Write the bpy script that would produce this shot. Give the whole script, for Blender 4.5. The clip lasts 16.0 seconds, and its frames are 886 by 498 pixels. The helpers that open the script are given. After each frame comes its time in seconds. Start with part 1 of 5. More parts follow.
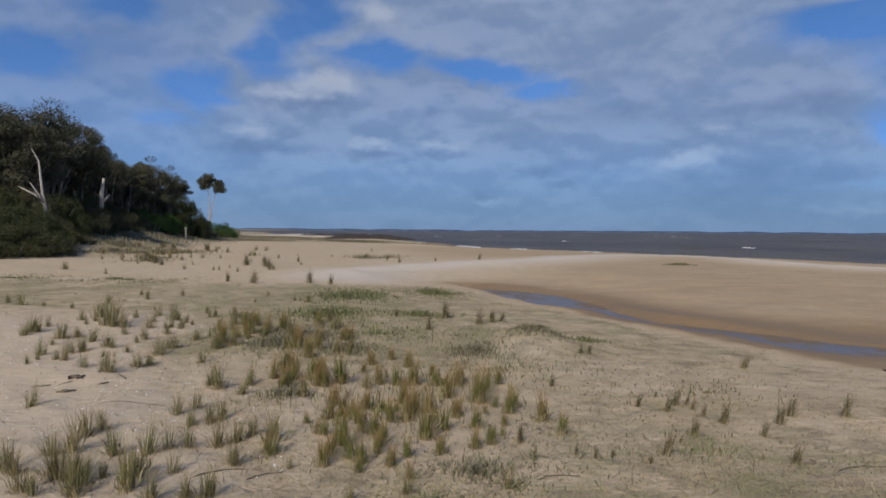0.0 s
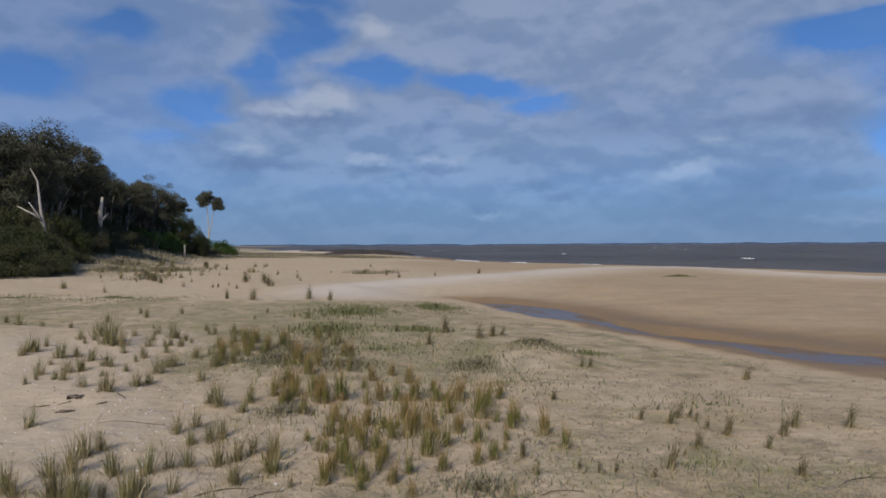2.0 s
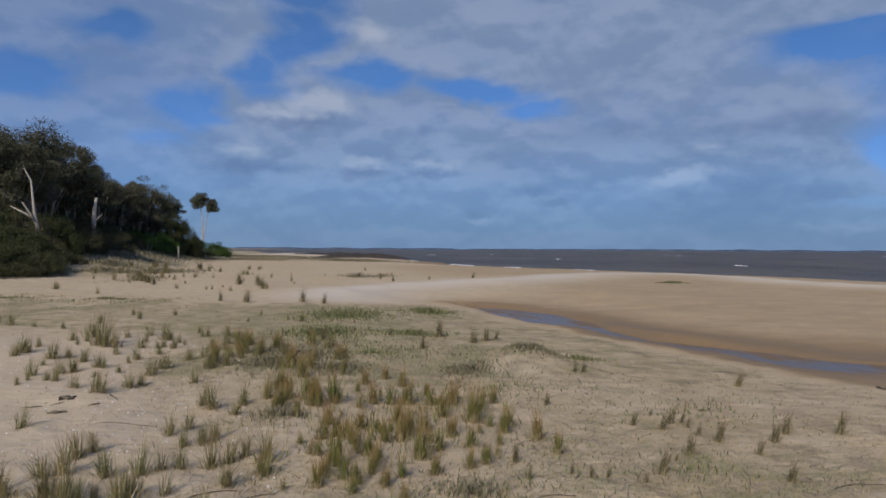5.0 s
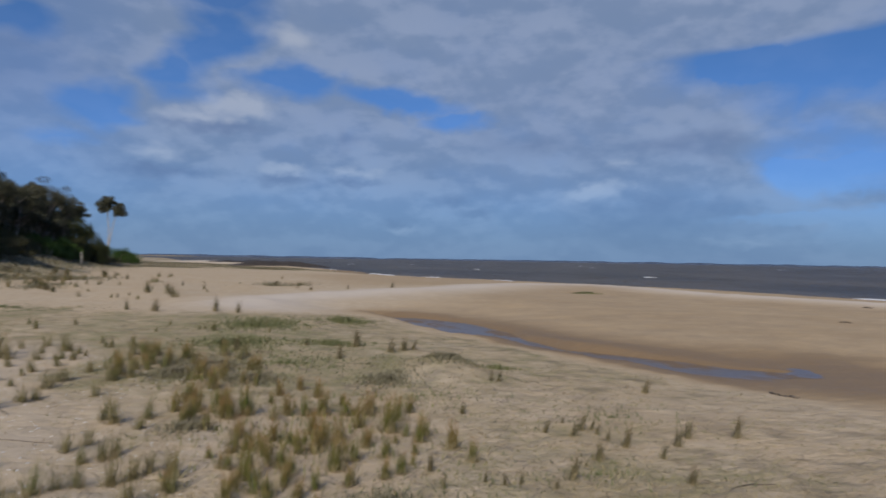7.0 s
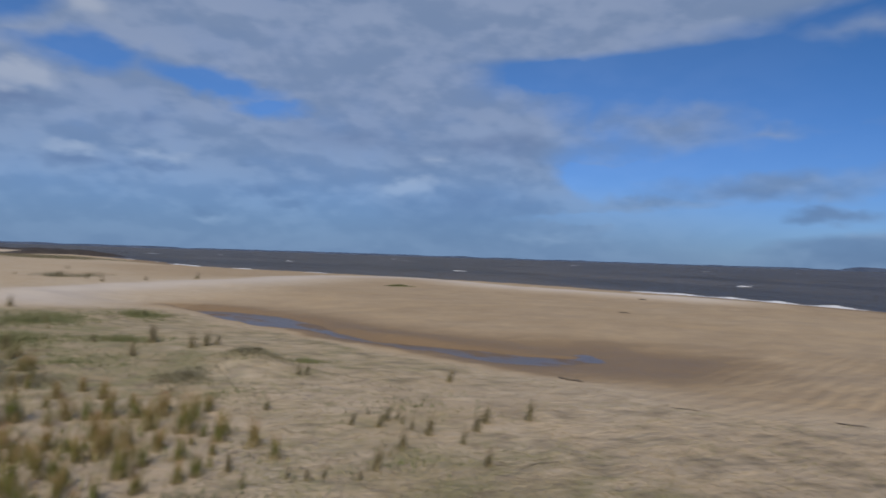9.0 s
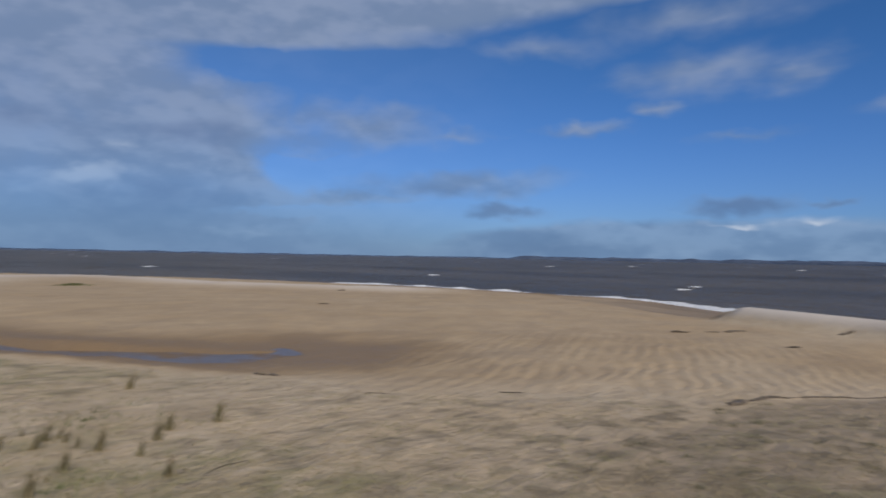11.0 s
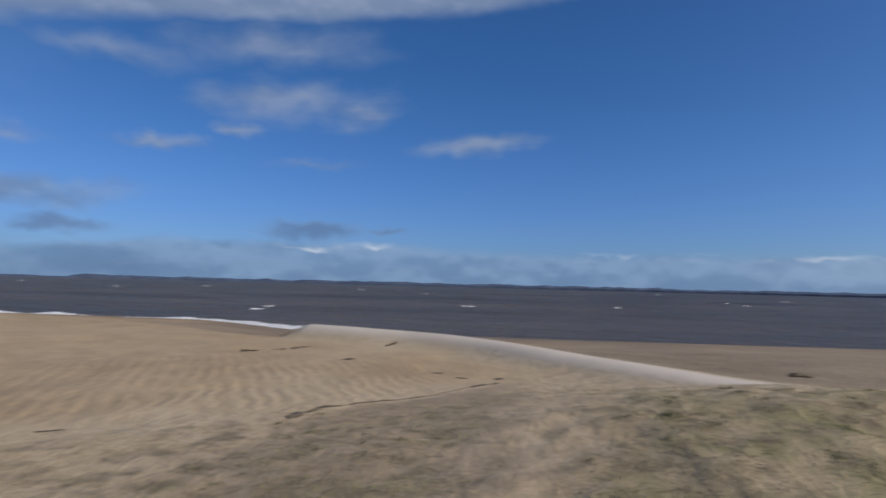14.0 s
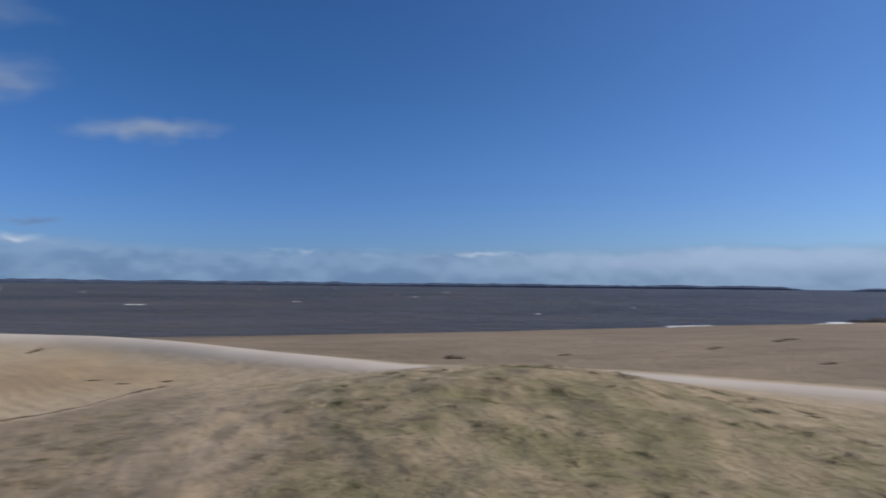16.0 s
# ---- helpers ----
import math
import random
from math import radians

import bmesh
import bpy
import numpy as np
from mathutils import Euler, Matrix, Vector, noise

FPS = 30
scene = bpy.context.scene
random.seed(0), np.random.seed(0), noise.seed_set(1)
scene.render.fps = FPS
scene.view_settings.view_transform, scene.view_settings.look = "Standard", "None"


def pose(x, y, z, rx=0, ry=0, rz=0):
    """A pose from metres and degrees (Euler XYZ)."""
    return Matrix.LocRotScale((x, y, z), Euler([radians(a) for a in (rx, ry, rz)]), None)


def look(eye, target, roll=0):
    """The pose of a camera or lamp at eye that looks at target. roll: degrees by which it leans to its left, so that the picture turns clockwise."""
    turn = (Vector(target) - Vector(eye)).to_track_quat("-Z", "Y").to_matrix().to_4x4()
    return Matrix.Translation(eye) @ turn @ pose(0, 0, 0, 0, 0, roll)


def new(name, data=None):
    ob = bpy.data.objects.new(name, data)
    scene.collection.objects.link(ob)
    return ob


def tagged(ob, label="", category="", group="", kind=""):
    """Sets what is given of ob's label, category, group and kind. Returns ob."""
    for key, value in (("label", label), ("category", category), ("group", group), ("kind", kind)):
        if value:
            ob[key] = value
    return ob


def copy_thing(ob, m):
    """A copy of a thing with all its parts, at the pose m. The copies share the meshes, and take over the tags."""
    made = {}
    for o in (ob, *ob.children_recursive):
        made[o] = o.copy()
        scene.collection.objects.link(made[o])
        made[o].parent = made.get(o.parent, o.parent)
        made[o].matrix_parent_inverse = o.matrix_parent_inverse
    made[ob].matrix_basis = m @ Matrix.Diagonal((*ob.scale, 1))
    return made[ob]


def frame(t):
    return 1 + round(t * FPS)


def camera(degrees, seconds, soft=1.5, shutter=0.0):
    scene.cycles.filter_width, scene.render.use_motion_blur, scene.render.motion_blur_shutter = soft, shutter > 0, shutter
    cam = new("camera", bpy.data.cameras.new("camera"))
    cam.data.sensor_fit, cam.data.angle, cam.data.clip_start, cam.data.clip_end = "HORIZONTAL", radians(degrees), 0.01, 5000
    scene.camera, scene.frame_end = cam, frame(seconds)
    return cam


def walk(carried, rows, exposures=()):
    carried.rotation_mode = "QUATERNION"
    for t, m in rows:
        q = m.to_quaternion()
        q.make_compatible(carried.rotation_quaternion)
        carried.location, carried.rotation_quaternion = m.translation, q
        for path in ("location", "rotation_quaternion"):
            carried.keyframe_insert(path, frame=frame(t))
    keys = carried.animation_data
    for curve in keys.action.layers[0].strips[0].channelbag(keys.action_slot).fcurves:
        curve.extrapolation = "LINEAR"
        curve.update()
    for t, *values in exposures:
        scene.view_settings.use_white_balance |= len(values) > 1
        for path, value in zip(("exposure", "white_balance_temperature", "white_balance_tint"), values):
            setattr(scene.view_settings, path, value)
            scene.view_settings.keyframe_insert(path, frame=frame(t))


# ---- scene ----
PATH = [
    (0.0, pose(0.089, -0.073, 1.620, 88.46, -0.46, -2.23)),
    (0.5, pose(0.088, -0.080, 1.620, 88.86, -0.35, -2.44)),
    (1.0, pose(0.088, -0.081, 1.620, 89.15, -0.30, -2.50)),
    (1.5, pose(0.094, -0.075, 1.620, 89.42, 0.08, -2.36)),
    (2.0, pose(0.086, -0.062, 1.620, 89.68, 0.26, -2.32)),
    (2.5, pose(0.085, -0.048, 1.620, 89.66, 0.24, -2.36)),
    (3.0, pose(0.081, -0.055, 1.620, 89.59, 0.01, -2.34)),
    (5.5, pose(0.081, -0.082, 1.620, 90.16, -0.56, -3.14)),
    (6.0, pose(0.082, -0.080, 1.620, 90.28, -0.69, -4.13)),
    (6.5, pose(0.087, -0.089, 1.620, 90.57, -0.79, -6.40)),
    (7.0, pose(0.099, -0.087, 1.620, 90.92, -1.00, -9.53)),
    (7.5, pose(0.096, -0.083, 1.620, 91.07, -1.34, -12.48)),
    (8.0, pose(0.110, -0.079, 1.620, 91.17, -1.46, -15.70)),
    (10.5, pose(0.260, -0.070, 1.620, 90.32, -1.75, -43.51)),
    (11.0, pose(0.290, -0.113, 1.620, 90.71, -1.08, -49.76)),
    (11.5, pose(0.320, -0.151, 1.620, 91.24, -1.20, -55.72)),
    (12.0, pose(0.354, -0.183, 1.620, 91.75, -1.26, -62.31)),
    (12.5, pose(0.354, -0.210, 1.620, 92.17, -1.15, -68.13)),
    (13.0, pose(0.350, -0.218, 1.620, 92.52, -1.44, -72.63)),
    (13.5, pose(0.364, -0.224, 1.620, 92.81, -1.38, -78.02)),
    (14.0, pose(0.347, -0.231, 1.620, 93.15, -1.44, -84.44)),
    (14.5, pose(0.357, -0.229, 1.620, 93.35, -1.37, -90.71)),
    (15.0, pose(0.368, -0.262, 1.620, 93.42, -1.01, -97.35)),
    (15.5, pose(0.377, -0.262, 1.620, 93.32, -0.70, -103.77)),
    (16.0, pose(0.337, -0.308, 1.620, 93.14, -0.53, -110.87)),
]
cam = camera(66.3, 16.0, 1.7, 1.0)
walk(cam, PATH, ((0.0, 0.0), (3.2, 0.0), (5.4, -0.06), (8.2, -0.06), (10.5, -0.09), (13.5, -0.07), (16.0, -0.04)))

SUN_ELEVATION, SUN_AZIMUTH = 36.0, 200.0      # degrees; azimuth clockwise seen from above, 0 is +y
SEA = -0.9
rng = np.random.default_rng(7)


# ---- node helpers ----
class Nodes:
    """Short forms for building a node tree."""

    def __init__(self, tree):
        self.tree = tree
        tree.nodes.clear()

    def node(self, kind, **inputs):
        return self.tree.nodes.new(kind)

    def put(self, socket, value):
        if isinstance(value, bpy.types.NodeSocket):
            self.tree.links.new(value, socket)
        else:
            socket.default_value = value

    def m(self, op, *args, clamp=False):
        n = self.node("ShaderNodeMath")
        n.operation, n.use_clamp = op, clamp
        for i, a in enumerate(args):
            self.put(n.inputs[i], a)
        return n.outputs[0]

    def add(self, a, b):
        return self.m("ADD", a, b)

    def mul(self, a, b):
        return self.m("MULTIPLY", a, b)

    def ramp(self, x, a, b, lo=0.0, hi=1.0):
        n = self.node("ShaderNodeMapRange")
        n.interpolation_type = "SMOOTHSTEP"
        for i, v in enumerate((x, a, b, lo, hi)):
            self.put(n.inputs[i], v)
        return n.outputs[0]

    def mix(self, fac, a, b, how="MIX"):
        n = self.node("ShaderNodeMix")
        n.data_type, n.blend_type = "RGBA", how
        self.put(n.inputs[0], fac)
        self.put(n.inputs[6], a if isinstance(a, bpy.types.NodeSocket) else (*a, 1))
        self.put(n.inputs[7], b if isinstance(b, bpy.types.NodeSocket) else (*b, 1))
        return n.outputs[2]

    def noise(self, vec, scale, detail=4.0, rough=0.55, warp=0.0):
        n = self.node("ShaderNodeTexNoise")
        self.put(n.inputs["Vector"], vec)
        n.inputs["Scale"].default_value = scale
        n.inputs["Detail"].default_value = detail
        n.inputs["Roughness"].default_value = rough
        n.inputs["Distortion"].default_value = warp
        return n.outputs[0]

    def stretch(self, vec, sx, sy, sz, turn=0.0):
        n = self.node("ShaderNodeMapping")
        self.put(n.inputs["Vector"], vec)
        n.inputs["Scale"].default_value = (sx, sy, sz)
        n.inputs["Rotation"].default_value = (0, 0, radians(turn))
        return n.outputs[0]

    def attr(self, name):
        n = self.node("ShaderNodeAttribute")
        n.attribute_name = name
        return n.outputs["Fac"]

    def bump(self, height, strength, distance):
        n = self.node("ShaderNodeBump")
        self.put(n.inputs["Height"], height)
        n.inputs["Strength"].default_value = strength
        n.inputs["Distance"].default_value = distance
        return n.outputs[0]


# ---- world: blue sky with drifting cloud, sun high behind the first view ----
def make_world():
    w = bpy.data.worlds.new("sky")
    w.use_nodes = True
    scene.world = w
    k = Nodes(w.node_tree)
    sky = k.node("ShaderNodeTexSky")
    sky.sky_type, sky.sun_disc = "NISHITA", False
    sky.sun_elevation, sky.sun_rotation = radians(SUN_ELEVATION), radians(SUN_AZIMUTH)
    sky.air_density, sky.dust_density, sky.ozone_density = 1.0, 0.4, 2.5
    way = k.node("ShaderNodeTexCoord").outputs["Generated"]
    sep = k.node("ShaderNodeSeparateXYZ")
    k.put(sep.inputs[0], way)
    x, y, z = sep.outputs
    az = k.m("DEGREES", k.m("ARCTAN2", x, y))
    el = k.m("DEGREES", k.m("ARCSINE", z))
    soft_z = k.add(k.m("MAXIMUM", z, 0.0), 0.16)
    flat = k.node("ShaderNodeCombineXYZ")
    k.put(flat.inputs[0], k.m("DIVIDE", x, soft_z))
    k.put(flat.inputs[1], k.m("DIVIDE", y, soft_z))
    flat = flat.outputs[0]
    billow = k.add(k.mul(k.noise(flat, 1.9, 5, 0.48, 0.3), 0.4), k.mul(k.noise(k.stretch(way, 1, 1, 1.5), 5.5, 6, 0.55, 0.25), 0.6))
    fine = k.noise(k.stretch(way, 1, 1, 1.5), 15.0, 5, 0.55, 0.2)
    streak = k.noise(k.stretch(flat, 1, 0.5, 1, 25), 3.4, 5, 0.52, 0.5)
    az_w = k.add(az, k.mul(k.add(k.noise(k.stretch(way, 1, 1, 1.6), 8.0, 3, 0.5, 0.2), -0.5), 9))
    el_w = k.add(el, k.mul(k.add(k.noise(k.stretch(way, 1.2, 1.2, 2.0), 10.0, 3, 0.5, 0.2), -0.5), 4.2))
    az_s = k.add(az, k.mul(k.add(k.noise(k.stretch(way, 1, 1, 1.6), 22.0, 3, 0.52, 0.2), -0.5), 5))
    el_s = k.add(el, k.mul(k.add(k.noise(k.stretch(way, 1.1, 1.1, 1.6), 26.0, 3, 0.5, 0.2), -0.5), 1.7))
    rag = k.add(k.mul(k.add(billow, -0.5), 1.3), k.mul(k.add(fine, -0.5), 0.8))

    def lump(a, e, wa, we, gain=1.0, slope=0.0):
        big = we > 1.2
        off = k.add(az_w if big else az_s, -a)
        da = k.m("DIVIDE", off, wa)
        rise = k.add(el_w if big else el_s, -e)
        de = k.m("DIVIDE", k.m("SUBTRACT", rise, k.mul(off, slope)) if slope else rise, we)
        r = k.m("SQRT", k.add(k.mul(da, da), k.mul(de, de)))
        return k.mul(k.m("SUBTRACT", 1.25, r), gain)

    def most(*fields):
        out = fields[0]
        for f in fields[1:]:
            out = k.m("MAXIMUM", out, f)
        return out

    # broken grey-white sheet with blue gaps over the wood and the creek, thinning out over the open bay
    gaps = most(lump(-9.6, 16.8, 3.0, 3.6), lump(-11.6, 14.0, 2.8, 2.0, 0.95), lump(-8.0, 20.5, 3.6, 3.0), lump(-24.2, 16.2, 3.4, 1.5, 0.8), lump(-28.0, 12.4, 3.8, 1.7, 0.9),
                lump(-16.9, 11.2, 3.0, 1.8), lump(-3.0, 13.9, 3.8, 1.5, 1.0), lump(5.3, 13.2, 6.0, 1.1, 0.95, -0.12), lump(10.2, 11.6, 3.2, 1.0, 0.85), lump(33.6, 15.1, 3.2, 1.1, 0.9),
                lump(38.0, 6.9, 4.6, 1.4, 1.0), lump(38.0, 3.5, 6.5, 0.55, 0.6), lump(-20.5, 8.6, 2.6, 0.7, 0.5))
    reach = k.add(k.add(k.ramp(el, 5, 9, 41, 37.5), k.ramp(el, 12.6, 14.8, 0, -4.0)), k.add(k.ramp(el, 15.8, 17.6, 0, 15), k.ramp(el, 17.4, 25, 0, 50)))
    reach = k.add(reach, k.mul(k.add(billow, -0.5), 16))
    cover = k.ramp(k.m("SUBTRACT", reach, az_w), -9, 9, -0.55, 0.88)
    sheet = k.m("SUBTRACT", k.add(cover, k.mul(rag, 0.60)), k.mul(k.m("MAXIMUM", gaps, 0.0), 1.25))
    loose = most(lump(50.8, 6.2, 10.5, 1.5, 1.0, 0.04), lump(43.0, 10.6, 8, 2.2, 0.75), lump(41.5, 4.8, 8, 0.9, 0.9, 0.03), lump(50.7, 10.3, 3.6, 0.8, 0.6), lump(58, 17.0, 6, 1.3, 0.55))
    tufts = most(lump(71.5, 14.9, 8.0, 2.6, 0.85, 0.06), lump(76.4, 14.6, 4.0, 1.7, 0.8, 0.1), lump(67.2, 12.3, 2.4, 0.8, 0.8), lump(61.4, 10.7, 4.6, 0.75, 0.95, 0.06), lump(87.6, 12.0, 5.4, 1.0, 0.9, 0.10),
                 lump(70.5, 18.8, 10, 2.2, 0.8, 0.05), lump(73.4, 9.7, 3.6, 0.5, 0.5), lump(-9.0, 11.3, 4.6, 1.5, 1.1))
    tops = most(lump(-7.6, 12.1, 3.6, 1.1, 1.1), lump(-10.6, 11.0, 3.4, 0.7, 0.9), lump(1.8, 7.2, 2.6, 0.6), lump(-3.6, 7.1, 2.4, 0.6, 0.9), lump(-13.4, 7.9, 3.2, 0.7, 0.8),
                lump(21.7, 5.8, 3.4, 0.8, 1.1, 0.12), lump(24.4, 8.0, 1.4, 0.6, 0.5), lump(5.6, 2.4, 1.8, 0.3, 0.8), lump(33.5, 1.8, 4.0, 0.5, 0.7), lump(-4.4, 17.2, 2.6, 1.3, 0.9), lump(-18, 14.8, 3.0, 2.0, 0.5))
    shades = most(lump(5.0, 2.9, 1.8, 0.5), lump(12.2, 3.8, 2.4, 0.6, 1.1), lump(10.4, 4.9, 2.0, 0.8, 0.9), lump(-3.4, 6.2, 3.2, 0.6), lump(-13.2, 6.5, 4.2, 0.7), lump(1.6, 6.3, 2.8, 0.5, 0.8), lump(1.2, 9.4, 1.3, 1.4, 0.9),
                  lump(27, 3.2, 9, 2.2), lump(-9.2, 10.3, 4.8, 0.65, 1.0), lump(17, 9.5, 7, 2.0, 0.7), lump(29.0, 9.2, 4.0, 1.3, 0.8), lump(54.6, 3.9, 4.0, 0.8, 1.3), lump(73.5, 4.2, 5.0, 0.8, 1.3, 0.06),
                  lump(79.6, 4.6, 2.4, 0.4, 0.9), lump(66.2, 3.3, 2.2, 0.5, 0.9), lump(51, 5.6, 8, 0.7, 0.6), lump(56, 1.4, 18, 1.6, 0.6), lump(-20, 12.4, 3.2, 1.8, 0.5), lump(-23, 14.0, 8, 4, 0.7))
    glints = most(lump(67.9, 3.7, 1.3, 0.3), lump(73.6, 2.9, 2.0, 0.28, 1.1), lump(78.4, 3.3, 1.8, 0.36, 1.1), lump(105.6, 3.3, 2.6, 0.34), lump(97.5, 2.9, 4.0, 0.24, 0.9), lump(114, 2.8, 5.0, 0.28, 0.8))
    bank_top = k.add(k.ramp(az, 44, 66, 2.2, 3.6), k.add(k.ramp(az, 80, 90, 0.0, -0.5), k.ramp(az, 118, 135, 0.0, 0.35)))
    bank = k.mul(k.m("DIVIDE", k.m("SUBTRACT", bank_top, el), 1.0), k.ramp(az, 40, 58))
    d_sheet = k.mul(k.ramp(sheet, -0.42, 1.0), k.ramp(az, -12, -22, 1.0, 0.72))
    d_loose = k.mul(k.ramp(k.add(loose, k.mul(rag, 0.8)), -0.15, 1.15), 0.80)
    d_tufts = k.mul(k.ramp(k.add(tufts, k.mul(k.add(k.mul(k.add(streak, -.5), 1.2), rag), 0.75)), 0.0, 1.25), 0.72)
    d_lumps = k.mul(k.ramp(k.add(most(lump(54.6, 3.9, 4.0, 0.8), lump(73.5, 4.3, 5.0, 0.9, 1.0, 0.06), lump(79.6, 4.6, 2.4, 0.4, 0.8)), k.mul(rag, 0.9)), -0.1, 1.1), 0.75)
    d_bank = k.mul(k.mul(k.ramp(k.add(bank, k.mul(rag, 1.1)), -0.2, 0.8), k.ramp(az, 40, 56)), 0.82)
    rim = k.mul(k.ramp(k.add(bank, k.mul(rag, 1.1)), 1.0, 0.2), k.ramp(fine, 0.46, 0.64))
    veil = k.mul(k.mul(k.ramp(el, 9, 0.5), k.ramp(az, 62, 30)), 0.72)
    dens = most(k.mul(d_sheet, k.ramp(el, 3, 8, 0.75, 0.90)), d_loose, d_tufts, d_lumps, d_bank, veil, k.ramp(az, 66, 36, 0.0, 0.14))
    mottle = k.noise(k.stretch(way, 1, 1, 1.8), 9.0, 6, 0.5, 0.0)
    shift = k.node("ShaderNodeVectorMath")
    shift.operation = "ADD"
    k.put(shift.inputs[0], way)
    shift.inputs[1].default_value = (0.0, 0.0, 0.014)
    above = k.noise(k.stretch(shift.outputs[0], 1, 1, 1.8), 9.0, 6, 0.5, 0.0)
    crest = k.ramp(k.m("SUBTRACT", mottle, above), -0.10, 0.10)                # cloud lit from above: light tops, grey bases
    glow = k.ramp(k.add(k.mul(mottle, 0.55), k.add(k.mul(streak, 0.1), k.mul(crest, 0.30))), 0.22, 0.76)
    high = k.ramp(el, 1, 14)
    grey = k.mix(high, (0.140, 0.240, 0.420), (0.196, 0.268, 0.415))
    white = k.mix(high, (0.222, 0.342, 0.540), (0.282, 0.350, 0.500))
    cloud = k.mix(glow, grey, white)
    cloud = k.mix(k.mul(k.ramp(k.add(shades, k.mul(rag, 1.0)), 0.0, 1.2), 0.66), cloud, k.mix(high, (0.085, 0.155, 0.305), (0.160, 0.215, 0.355)))
    bright = k.ramp(k.add(tops, k.mul(rag, 0.9)), 0.1, 1.1)
    cloud = k.mix(k.mul(bright, 0.78), cloud, k.mix(high, (0.310, 0.440, 0.640), (0.430, 0.475, 0.570)))
    cloud = k.mix(k.mul(k.ramp(d_tufts, 0.3, 0.8), 0.4), cloud, (0.36, 0.41, 0.52))
    cloud = k.mix(k.mul(k.mul(rim, d_bank), 0.45), cloud, (0.50, 0.60, 0.76))
    cloud = k.mix(k.mul(k.ramp(k.add(glints, k.mul(rag, 0.7)), 0.1, 1.2), 0.75), cloud, (0.62, 0.68, 0.78))
    cloud = k.mix(k.mul(k.mul(k.ramp(az, 100, 134), d_bank), k.ramp(el, 0.6, 2.2, 0.15, 0.75)), cloud, (0.44, 0.55, 0.74))
    tint = k.mix(k.ramp(el, 1, 20), (0.034, 0.054, 0.102), (0.025, 0.052, 0.087))
    tint = k.mix(k.ramp(az, 88, 148, 0.0, 0.55), tint, (0.064, 0.084, 0.124))
    tone = k.mix(1.0, sky.outputs[0], tint, "MULTIPLY")
    col = k.mix(k.m("MINIMUM", dens, 1.0), tone, cloud)
    col = k.mix(k.mul(k.mul(k.ramp(el, 6.5, 0.3), k.ramp(az, 64, 34)), 0.55), col, (0.150, 0.250, 0.428))        # rain haze low over the water
    back = k.node("ShaderNodeBackground")
    k.put(back.inputs[0], col)
    back.inputs[1].default_value = 1.0
    out = k.node("ShaderNodeOutputWorld")
    k.put(out.inputs[0], back.outputs[0])


make_world()
sun_data = bpy.data.lights.new("sun", "SUN")
sun_data.energy, sun_data.angle, sun_data.color = 3.45, radians(0.6), (1.0, 0.905, 0.775)
a, e = radians(SUN_AZIMUTH), radians(SUN_ELEVATION)
sun = new("sun", sun_data)
sun.matrix_world = look(Vector((math.sin(a) * math.cos(e), math.cos(a) * math.cos(e), math.sin(e))) * 50, (0, 0, 0))


# ---- materials ----
def material(name):
    mat = bpy.data.materials.new(name)
    mat.use_nodes = True
    k = Nodes(mat.node_tree)
    shader = k.node("ShaderNodeBsdfPrincipled")
    out = k.node("ShaderNodeOutputMaterial")
    k.put(out.inputs[0], shader.outputs[0])
    place = k.node("ShaderNodeTexCoord").outputs["Object"]
    return mat, k, shader, place


